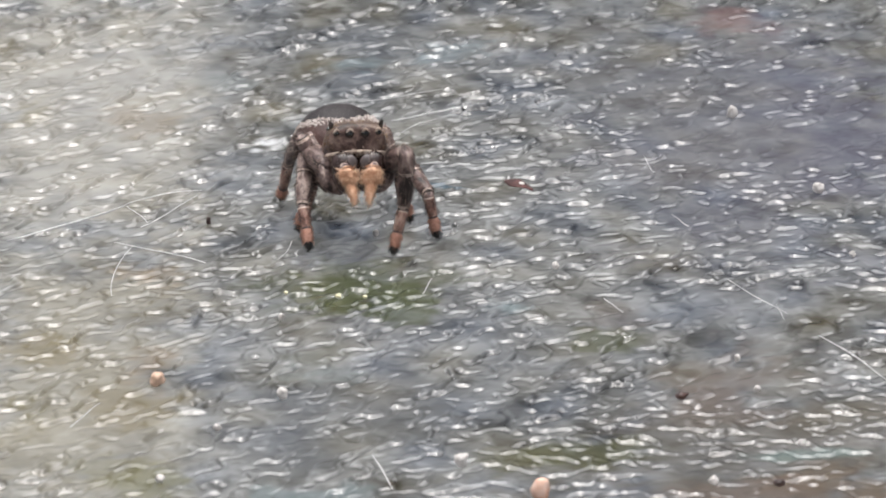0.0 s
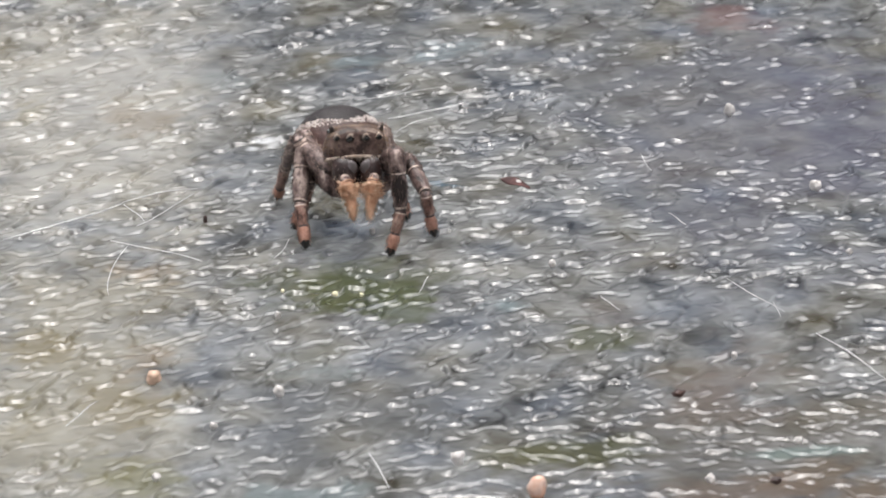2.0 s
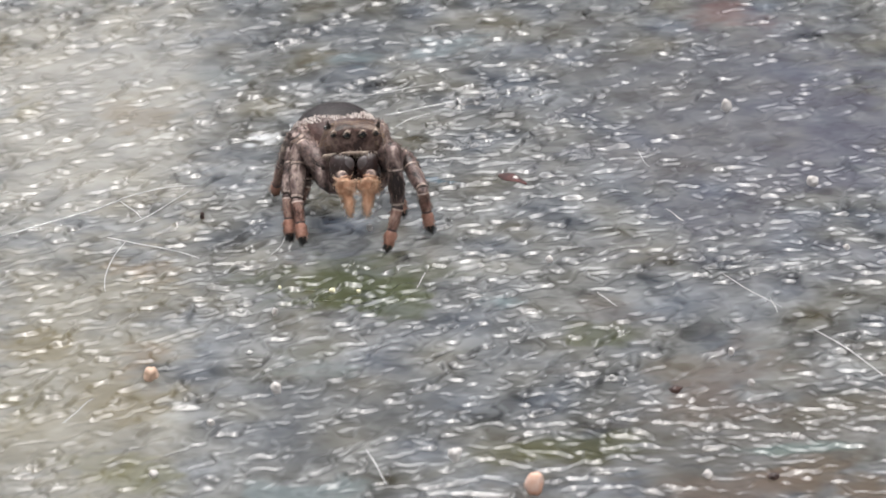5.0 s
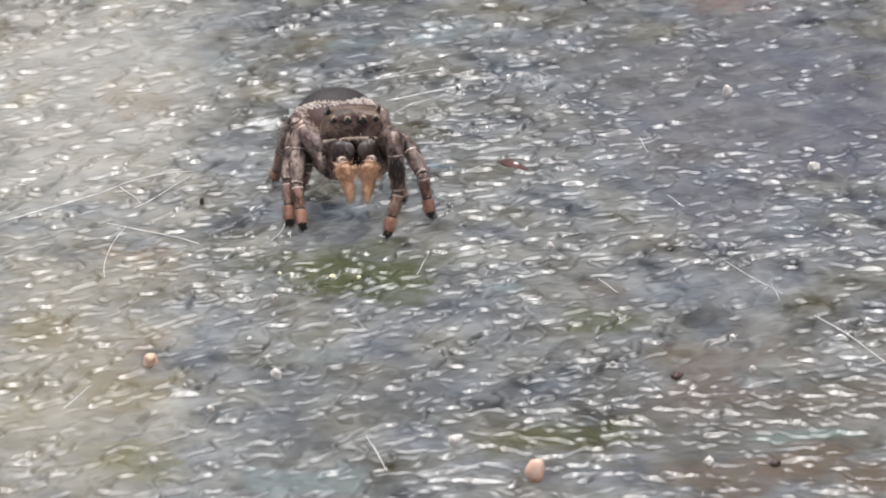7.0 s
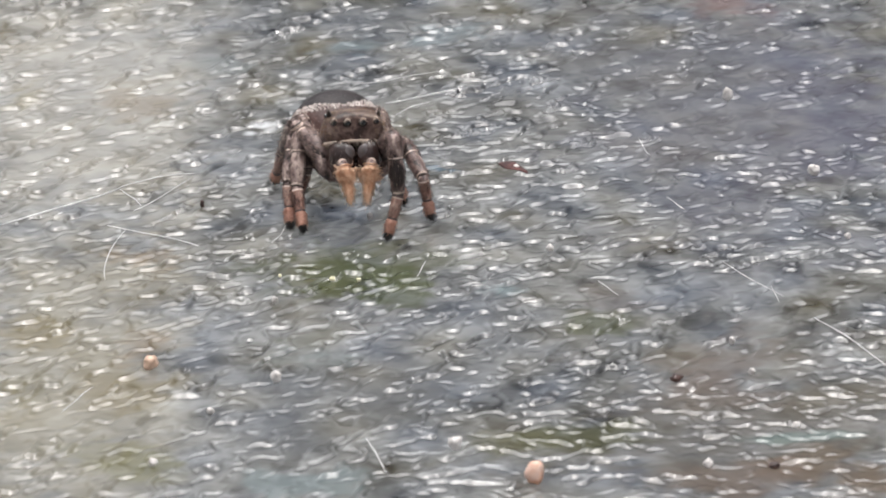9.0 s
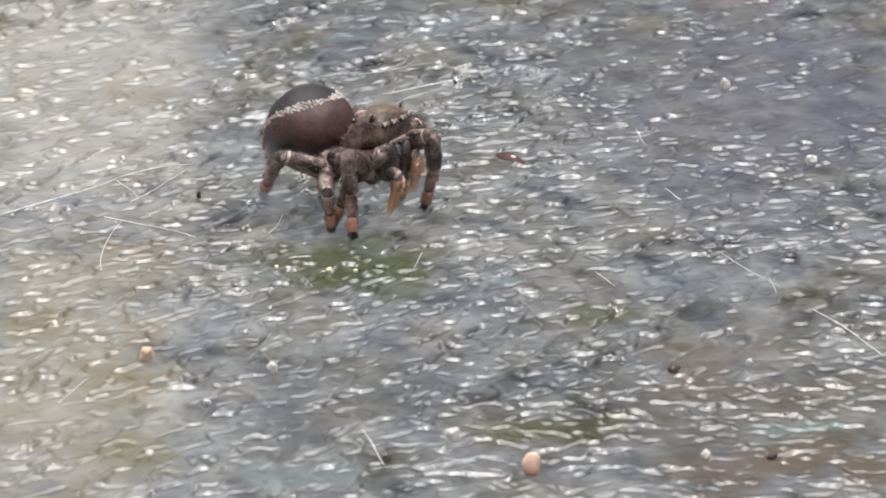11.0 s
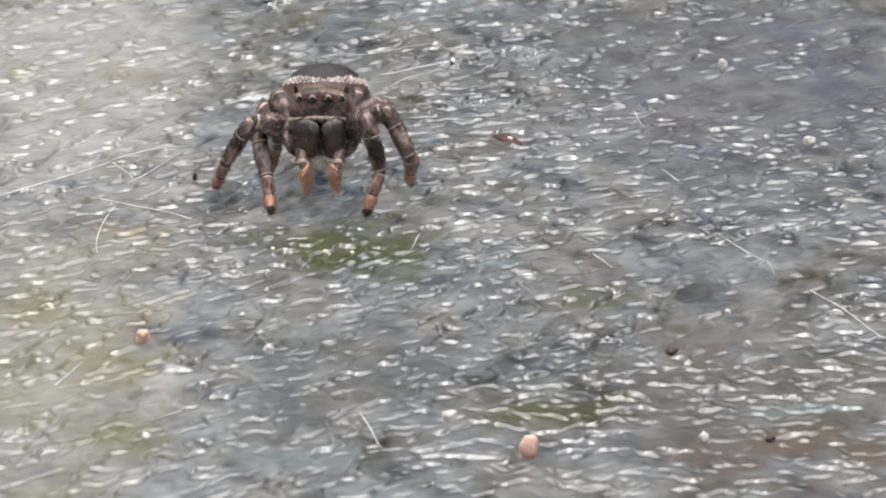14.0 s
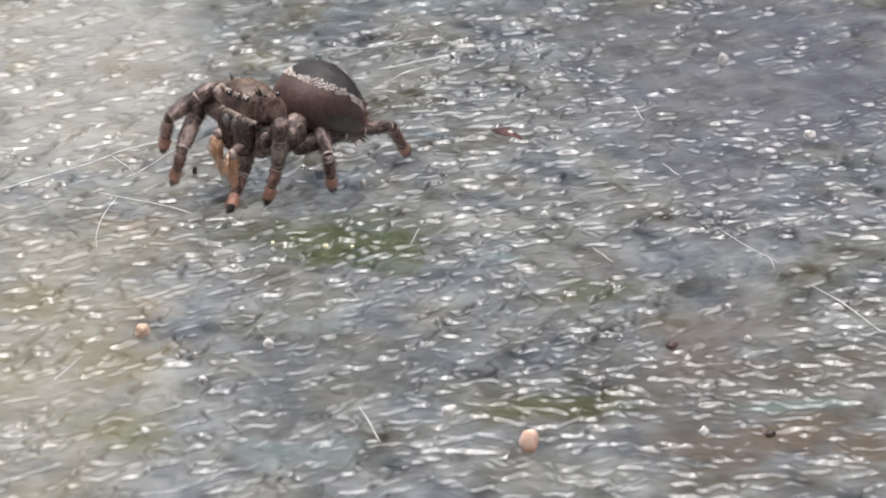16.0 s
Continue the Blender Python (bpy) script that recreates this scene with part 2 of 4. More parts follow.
stain_or_light(13.43, 13.71, 2.82, 7.25, 0, (0.15, 0.15, 0.2), 0.45, 0.5)
stain_or_light(10.20, 13.10, 6.17, 14.39, 0, (0.185, 0.186, 0.232), 0.45, 0.4)
stain_or_light(8.25, -15.46, 4.53, 3.52, 0, (0.15, 0.14, 0.12), 0.45, 0.7)
stain_or_light(7.09, 18.70, 3.49, 7.10, 0, (0.19, 0.19, 0.18), 0.3, 0.5)
stain_or_light(-2.93, -1.40, 2.87, 2.54, 0, (0.115, 0.125, 0.06), 0.52, 0.7)
stain_or_light(-3.09, -1.99, 1.68, 1.55, 0, (0.085, 0.1, 0.035), 0.64, 0.7)
stain_or_light(-4.78, -1.50, 1.01, 1.07, 0, (0.09, 0.1, 0.045), 0.52, 0.7)
stain_or_light(-1.56, -3.42, 1.00, 1.42, 0, (0.09, 0.11, 0.05), 0.52, 0.7)
stain_or_light(4.49, -6.20, 1.46, 1.09, -8, (0.13, 0.14, 0.07), 0.52, 0.7)
stain_or_light(-3.61, -7.10, 0.97, 1.34, 0, (0.15, 0.155, 0.11), 0.38, 0.7)
stain_or_light(3.91, -14.28, 2.13, 1.20, -5, (0.095, 0.1, 0.045), 0.68, 0.6)
stain_or_light(1.77, -14.87, 1.52, 1.11, 10, (0.14, 0.135, 0.07), 0.52, 0.7)
stain_or_light(10.43, -16.42, 1.95, 1.73, 0, (0.19, 0.14, 0.095), 0.6, 0.7)
stain_or_light(7.62, -11.00, 1.72, 1.68, 0, (0.21, 0.165, 0.14), 0.36, 0.8)
stain_or_light(7.61, -8.42, 2.08, 1.75, 0, (0.21, 0.17, 0.145), 0.3, 0.8)
stain_or_light(8.12, -17.38, 2.23, 1.32, 0, (0.21, 0.16, 0.13), 0.52, 0.8)
stain_or_light(4.92, -3.42, 1.00, 1.18, 0, (0.21, 0.175, 0.15), 0.38, 0.8)
stain_or_light(10.34, 26.43, 1.53, 1.85, 0, (0.3, 0.16, 0.13), 0.45, 0.5)
stain_or_light(-11.72, -6.66, 1.22, 1.35, 10, (0.2, 0.165, 0.085), 0.56, 0.7)
stain_or_light(-9.27, -0.03, 1.19, 1.59, 10, (0.26, 0.185, 0.11), 0.52, 0.7)
stain_or_light(-9.06, -11.01, 1.49, 1.60, 10, (0.2, 0.165, 0.09), 0.56, 0.7)
stain_or_light(-7.82, -16.24, 0.90, 1.16, 0, (0.17, 0.17, 0.08), 0.52, 0.7)
stain_or_light(-9.26, -15.47, 1.21, 1.09, 0, (0.19, 0.18, 0.1), 0.45, 0.7)
stain_or_light(-8.56, -7.99, 0.96, 1.59, 0, (0.27, 0.2, 0.14), 0.45, 0.7)
stain_or_light(-11.64, -11.01, 0.94, 1.05, 0, (0.19, 0.17, 0.09), 0.45, 0.7)
stain_or_light(-10.77, 14.91, 1.51, 2.15, 20, (0.28, 0.23, 0.17), 0.45, 0.7)
stain_or_light(-14.11, 15.21, 0.95, 1.85, 0, (0.28, 0.25, 0.16), 0.45, 0.7)
stain_or_light(1.69, -2.94, 0.92, 0.76, 6, (0.3, 0.4, 0.42), 0.45, 0.8)
stain_or_light(9.38, -14.47, 2.28, 0.48, 8, (0.24, 0.33, 0.31), 0.52, 0.6)
stain_or_light(-3.61, -17.58, 1.63, 1.13, 4, (0.24, 0.31, 0.32), 0.45, 0.8)
stain_or_light(-2.85, 20.99, 1.57, 0.93, 14, (0.3, 0.38, 0.41), 0.45, 0.8)
stain_or_light(0.31, 22.67, 1.39, 0.95, 14, (0.3, 0.37, 0.4), 0.38, 0.8)
stain_or_light(-3.57, -8.43, 2.24, 0.70, 4, (0.25, 0.3, 0.3), 0.38, 0.8)
stain_or_light(-7.49, 19.34, 1.17, 1.30, 14, (0.25, 0.29, 0.3), 0.38, 0.8)
stain_or_light(-5.95, 12.3, 0.50, 0.55, 50, (0.95, 0.96, 0.97), 0.95, 0.9)
stain_or_light(-6.35, 11.6, 0.30, 0.40, 50, (0.9, 0.92, 0.94), 0.9, 0.9)
stain_or_light(0.02, 7.78, 0.87, 0.28, -26, (0.09, 0.14, 0.18), 0.83, 0.4)
# the paler, warmer reflection beyond a straight edge, put into the tint
left_sheen = smooth(0.45, -0.45, GX + 7.55 + 0.0553 * GY + 0.25 * EDGE)[..., None]
TINT = TINT * (1 + left_sheen * np.array((0.15, 0.13, 0.09)))
TINT = np.clip(TINT * 0.97, 0.005, 0.9)

ox = np.r_[np.linspace(-80, X0 - 4, 24), gx, np.linspace(X1 + 4, 80, 24)]
oy = np.r_[np.linspace(-80, Y0 - 4, 24), gy, np.linspace(Y1 + 4, 80, 24)]
OX, OY = np.meshgrid(ox, oy)
OZ = np.zeros_like(OX)
OZ[24:24 + ny, 24:24 + nx] = HEIGHT
OC = np.ones((*OX.shape, 4)) * (0.205, 0.206, 0.211, 1)
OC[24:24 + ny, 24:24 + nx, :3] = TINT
NX, NY = len(ox), len(oy)
verts = np.stack([OX, OY, OZ], -1).reshape(-1, 3) * MM
idx = np.arange(NX * NY).reshape(NY, NX)
quads = np.stack([idx[:-1, :-1], idx[:-1, 1:], idx[1:, 1:], idx[1:, :-1]], -1).reshape(-1, 4)
me = bpy.data.meshes.new("rippled_sheet")
me.vertices.add(len(verts))
me.vertices.foreach_set("co", verts.ravel())
me.loops.add(quads.size)
me.loops.foreach_set("vertex_index", quads.ravel())
me.polygons.add(len(quads))
me.polygons.foreach_set("loop_start", np.arange(0, quads.size, 4))
me.polygons.foreach_set("use_smooth", np.ones(len(quads), bool))
me.update(calc_edges=True)
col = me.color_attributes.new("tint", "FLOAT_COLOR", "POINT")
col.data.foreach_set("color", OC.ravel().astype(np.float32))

M_SHEET = bpy.data.materials.new("rippled_plastic")
M_SHEET.use_nodes = True
nt = M_SHEET.node_tree
nt.nodes.remove(nt.nodes["Principled BSDF"])
at = nt.nodes.new("ShaderNodeAttribute")
at.attribute_name = "tint"
body_d = nt.nodes.new("ShaderNodeBsdfDiffuse")
glow = nt.nodes.new("ShaderNodeBsdfTranslucent")
gloss = nt.nodes.new("ShaderNodeBsdfGlossy")
for node in (body_d, glow):
    nt.links.new(at.outputs["Color"], node.inputs["Color"])
milky = nt.nodes.new("ShaderNodeMixShader")
milky.inputs["Fac"].default_value = 0.9
nt.links.new(body_d.outputs[0], milky.inputs[1])
nt.links.new(glow.outputs[0], milky.inputs[2])
edge = nt.nodes.new("ShaderNodeFresnel")
edge.inputs["IOR"].default_value = 1.9
lacquer = nt.nodes.new("ShaderNodeMixShader")
dulled = nt.nodes.new("ShaderNodeMath")
dulled.operation = "MULTIPLY"
dulled.inputs[1].default_value = 0.78
nt.links.new(edge.outputs[0], dulled.inputs[0])
nt.links.new(dulled.outputs[0], lacquer.inputs[0])
nt.links.new(milky.outputs[0], lacquer.inputs[1])
nt.links.new(gloss.outputs[0], lacquer.inputs[2])
nt.links.new(lacquer.outputs[0], nt.nodes["Material Output"].inputs["Surface"])
tc = nt.nodes.new("ShaderNodeTexCoord")
nz = nt.nodes.new("ShaderNodeTexNoise")
nz.inputs["Scale"].default_value = 900
nz.inputs["Detail"].default_value = 6
nt.links.new(tc.outputs["Object"], nz.inputs["Vector"])
mr = nt.nodes.new("ShaderNodeMapRange")
mr.inputs["To Min"].default_value = 0.07
mr.inputs["To Max"].default_value = 0.17
nt.links.new(nz.outputs["Fac"], mr.inputs["Value"])
nt.links.new(mr.outputs["Result"], gloss.inputs["Roughness"])
me.materials.append(M_SHEET)
sheet = tagged(new("rippled_sheet", me), "grey glossy rippled plastic sheet with green and brown stains", "sheet", kind="structure")

# ---------------------------------------------------------------- the place round it
M_WALL = material("grey_plaster", (0.058, 0.059, 0.063), 0.9, scale=6, amount=0.25)
M_GROUND = material("pale_concrete", (0.51, 0.515, 0.52), 0.9, scale=5, amount=0.3)


def box(bm, x0, x1, y0, y1, z0, z1):
    vs = [bm.verts.new((x, y, z)) for z in (z0, z1) for y in (y0, y1) for x in (x0, x1)]
    for f in ((0, 2, 3, 1), (4, 5, 7, 6), (0, 1, 5, 4), (2, 6, 7, 3), (0, 4, 6, 2), (1, 3, 7, 5)):
        bm.faces.new([vs[i] for i in f])


bm = bmesh.new()
box(bm, -60, 60, -60, 60, -0.50, -0.45)
ground = new("ground", mesh_of(bm, "ground", [M_GROUND]))
tagged(ground, "pale concrete ground below the raised sheet", "ground", kind="structure")
for p in ground.data.polygons:
    p.use_smooth = False
bm = bmesh.new()
for x0, x1, y0, y1 in ((-0.083, -0.079, -0.083, 0.083), (0.079, 0.083, -0.083, 0.083), (-0.079, 0.079, -0.083, -0.079), (-0.079, 0.079, 0.079, 0.083)):
    box(bm, x0, x1, y0, y1, -0.006, -0.0004)
for x, y in ((-0.081, -0.081), (0.081, -0.081), (-0.081, 0.081), (0.081, 0.081)):
    box(bm, x - 0.0018, x + 0.0018, y - 0.0018, y + 0.0018, -0.45, -0.0062)
rim = new("sheet_rim", mesh_of(bm, "sheet_rim", [M_GROUND]))
tagged(rim, "pale plain rim that carries the sheet", "rim", kind="structure")
for p in rim.data.polygons:
    p.use_smooth = False
bm = bmesh.new()
box(bm, -0.105, 4.0, 1.6, 1.8, -0.45, 1.3)
wall = new("wall_north", mesh_of(bm, "wall_north", [M_WALL]))
tagged(wall, "plain dark grey plastered house wall", "wall", kind="structure")
for p in wall.data.polygons:
    p.use_smooth = False

# ---------------------------------------------------------------- the jumping spider (mm, forward is +y)
def S(*v):
    return Vector(v) * MM


def loft(bm, rings, seg=20, power=2.0):
    """A closed body through rings of (centre, half width vector, half height vector, material index)."""
    rows = []
    for c, a, b, mi in rings:
        row = []
        for k in range(seg):
            t = 2 * math.pi * k / seg
            ct, st = math.cos(t), math.sin(t)
            u = math.copysign(abs(ct) ** (2 / power), ct)
            v = math.copysign(abs(st) ** (2 / power), st)
            row.append(bm.verts.new((Vector(c) + Vector(a) * u + Vector(b) * v) * MM))
        rows.append((row, mi))
    for (r0, m0), (r1, m1) in zip(rows, rows[1:]):
        for k in range(seg):
            f = bm.faces.new((r0[k], r0[(k + 1) % seg], r1[(k + 1) % seg], r1[k]))
            f.material_index = m0
    for (r, mi), flip in ((rows[0], True), (rows[-1], False)):
        mid = bm.verts.new(sum((v.co for v in r), Vector()) / seg)
        for k in range(seg):
            f = bm.faces.new((mid, r[(k + 1) % seg], r[k]) if flip else (mid, r[k], r[(k + 1) % seg]))
            f.material_index = mi
    bmesh.ops.recalc_face_normals(bm, faces=bm.faces)


def tube(bm, rings, seg=12, bend=0.0):
    """A limb along +y: rings of (y, radius, material index); bend lifts its middle."""
    span = rings[-1][0] - rings[0][0]
    out = []
    for y, r, mi in rings:
        u = (y - rings[0][0]) / span
        out.append(((0, y, bend * 4 * u * (1 - u)), (r, 0, 0), (0, 0, r), mi))
    loft(bm, out, seg)


def ball(bm, c, r, mi=0, sx=1.0, sy=1.0, sz=1.0, seg=12):
    made = bmesh.ops.create_uvsphere(bm, u_segments=seg, v_segments=max(6, seg // 2), radius=1.0,
                                     matrix=Matrix.Translation(S(*c)) @ Matrix.Diagonal((r * sx * MM, r * sy * MM, r * sz * MM, 1)))
    for v in made["verts"]:
        for f in v.link_faces:
            f.material_index = mi


def hairs(bm, n, length, radius, mi, lean=(0, 0, 0), where=None, seed=1, spread=0.35):
    """n fine bristles on the faces of bm that where(centre in mm, normal, material) picks."""
    rnd = random.Random(seed)
    bm.faces.ensure_lookup_table()
    spots = []
    for f in bm.faces:
        c = f.calc_center_median() / MM
        if where is None or where(c, f.normal, f.material_index):
            spots.append((f.calc_area(), f, f.normal.copy()))
    if not spots:
        return
    picks = rnd.choices(spots, [s[0] for s in spots], k=n)
    seeds = []
    for _, f, nrm in picks:
        vs = [v.co for v in f.verts]
        w = [rnd.random() ** 2 + 0.01 for _ in vs]
        seeds.append((sum((v * k for v, k in zip(vs, w)), Vector()) / sum(w), nrm))
    for p, nrm in seeds:
        d = (nrm + Vector(lean) + Vector([rnd.uniform(-spread, spread) for _ in range(3)])).normalized()
        tall = length * rnd.uniform(0.6, 1.3) * MM
        side = d.orthogonal().normalized()
        other = d.cross(side)
        base = [bm.verts.new(p - d * radius * MM + (side * math.cos(a) + other * math.sin(a)) * radius * MM) for a in (0, 2.1, 4.2)]
        tip = bm.verts.new(p + d * tall + Vector(lean) * tall * 0.25)
        for k in range(3):
            bm.faces.new((base[k], base[(k + 1) % 3], tip)).material_index = mi


spider = new("jumping_spider")
tagged(spider, "small dark brown jumping spider with orange feet and palps", "spider")
X_, Z_ = (1, 0, 0), (0, 0, 1)


def sec(y, hw, zb, zt, mi=0):
    return ((0, y, (zb + zt) / 2), (hw, 0, 0), (0, 0, (zt - zb) / 2), mi)


# carapace
bm = bmesh.new()
loft(bm, [sec(1.06, 0.56, 2.80, 3.30), sec(1.04, 0.80, 2.64, 3.40), sec(0.97, 0.92, 2.55, 3.46), sec(0.75, 0.98, 2.42, 3.52),
          sec(0.4, 1.02, 2.30, 3.52), sec(0.0, 1.03, 2.22, 3.45), sec(-0.3, 0.95, 2.2, 3.22), sec(-0.58, 0.74, 2.22, 2.95),
          sec(-0.8, 0.46, 2.28, 2.7), sec(-0.9, 0.2, 2.35, 2.55)], seg=32, power=3.1)
for v in bm.verts:
    if v.co.y < 0.4 * MM:
        v.co.y = 0.4 * MM + (v.co.y - 0.4 * MM) * 0.74
    v.co.x *= 1.02 - 0.22 * min(1.0, max(0.0, (v.co.z / MM - 2.6) / 0.9))
bm.normal_update()
for f in bm.faces:
    if f.normal.z > 0.5 and f.calc_center_median().y > 0.0:
        f.material_index = 4
hairs(bm, 120, 0.09, 0.012, 1, (0, 0.9, 0), lambda c, n, m: c.z > 3.38 and c.y > 0.25, 2)
hairs(bm, 200, 0.08, 0.008, 2, (0, -1.2, 0), lambda c, n, m: c.y < 0.9 and c.z > 2.5, 3)
hairs(bm, 160, 0.12, 0.014, 1, (0, 0.3, -0.2), lambda c, n, m: c.y > 0.4 and abs(c.x) > 0.6 and c.z > 2.7, 4)
carapace = part("carapace", bm, [M_CARAPACE, M_BROW, M_GREY_HAIR, M_DARK_HAIR, M_CROWN], spider, "brown head shield with tan hair on the brow")
bm = bmesh.new()
loft(bm, [((0.95 * u, 1.10 - 0.20 * u * u, 2.66 - 0.10 * u * u), (0, 0.045, 0), (0, 0, 0.045), 0) for u in np.linspace(-1, 1, 15)], seg=6)
hairs(bm, 260, 0.17, 0.014, 0, (0, 0.4, -0.9), None, 8, 0.5)
part("clypeus_fringe", bm, [M_CLYPEUS], carapace, "pale hair fringe under the eyes")
for ex, ey, ez, er in ((0.24, 1.01, 3.21, 0.15), (-0.24, 1.01, 3.21, 0.15), (0.64, 0.99, 3.23, 0.115), (-0.64, 0.99, 3.23, 0.115),
                       (0.80, 0.45, 3.28, 0.05), (-0.80, 0.45, 3.28, 0.05), (0.78, 0.0, 3.24, 0.08), (-0.78, 0.0, 3.24, 0.08)):
    bm = bmesh.new()
    ball(bm, (ex, ey, ez), er, seg=16)
    part("eye", bm, [M_EYE], carapace)
for ex, ey in ((0.24, 1.06), (-0.24, 1.06), (0.64, 0.99), (-0.64, 0.99)):
    bm = bmesh.new()
    wide = 0.10 if abs(ex) < 0.5 else 0.085
    loft(bm, [((ex + wide * u, ey + 0.09, 3.35 - 0.09 * u * u), (0, 0.035, 0), (0, 0, 0.03 * (1.05 - 0.6 * u * u)), 0) for u in np.linspace(-1, 1, 9)], seg=6)
    hairs(bm, 30, 0.06, 0.010, 0, (0, 0.7, 0.1), None, 51, 0.4)
    part("eye_tuft", bm, [M_CLYPEUS], carapace, "cream hair tuft over an eye")
for s in (1, -1):
    bm = bmesh.new()
    for dx, dy, tall in ((0.0, 0.0, 0.30), (0.05, -0.04, 0.24), (-0.04, 0.05, 0.20)):
        x0, y0 = s * (0.74 + dx), 0.62 + dy
        loft(bm, [((x0, y0, 3.30), (0.03, 0, 0), (0, 0.03, 0), 0), ((x0 + s * 0.03, y0 + 0.05, 3.36 + tall * 0.5), (0.022, 0, 0), (0, 0.022, 0), 0),
                  ((x0 + s * 0.04, y0 + 0.14, 3.36 + tall), (0.006, 0, 0), (0, 0.006, 0), 0)], seg=6)
    part("head_bristle", bm, [M_DARK_HAIR], carapace, "short black bristles beside the eyes")
# underside
bm = bmesh.new()
loft(bm, [sec(0.85, 0.35, 1.6, 2.3), sec(0.6, 0.72, 1.35, 2.5), sec(0.1, 0.86, 1.3, 2.6), sec(-0.4, 0.8, 1.4, 2.6), sec(-0.85, 0.4, 1.7, 2.5)], seg=18, power=2.4)
hairs(bm, 160, 0.14, 0.014, 1, (0, 0, -0.3), None, 6)
part("sternum", bm, [M_JAW, M_GREY_HAIR], spider, "dark underside between the legs")
# leg bases under the head shield
for k, (cx, cy) in enumerate(((0.62, 0.55), (0.66, 0.15), (0.64, -0.25), (0.5, -0.6))):
    for s in (1, -1):
        bm = bmesh.new()
        loft(bm, [((s * (cx - 0.35), cy * 0.8, 1.62), (0, 0.20, 0), (0, 0, 0.24), 0), ((s * (cx - 0.1), cy, 1.60), (0, 0.27, 0), (0, 0, 0.34), 0),
                  ((s * (cx + 0.2), cy * 1.05, 1.70), (0, 0.29, 0), (0, 0, 0.38), 0), ((s * (cx + 0.42), cy * 1.1, 1.88), (0, 0.27, 0), (0, 0, 0.36), 0),
                  ((s * (cx + 0.56), cy * 1.1, 2.02), (0, 0.15, 0), (0, 0, 0.2), 0)], seg=14)
        hairs(bm, 70, 0.12, 0.011, 1, (0, 0.2, -0.4), None, 170 + k, 0.4)
        part("leg_base", bm, [M_LEG, M_GREY_HAIR], spider, "grey-brown base of a leg")
# jaws
for s in (1, -1):
    bm = bmesh.new()
    loft(bm, [((s * 0.40, 0.88, 2.68), (0.26, 0, 0), (0, 0.20, 0), 0), ((s * 0.42, 0.98, 2.5), (0.38, 0, 0), (0, 0.30, 0), 0),
              ((s * 0.42, 1.00, 2.2), (0.41, 0, 0), (0, 0.34, 0), 0), ((s * 0.41, 0.99, 1.8), (0.39, 0, 0), (0, 0.32, 0), 0),
              ((s * 0.38, 0.98, 1.52), (0.31, 0, 0), (0, 0.26, 0), 0), ((s * 0.36, 0.97, 1.38), (0.16, 0, 0), (0, 0.14, 0), 0)], seg=16)
    ball(bm, (s * 0.26, 1.20, 2.33), 0.20, 1, 1.1, 0.5, 1.2, 16)
    hairs(bm, 60, 0.14, 0.009, 2, (0, 0.2, -0.6), None, 7, 0.5)
    part("jaw", bm, [M_JAW, M_JAW_PALE, M_GREY_HAIR], spider, "glossy dark jaw with a grey base")
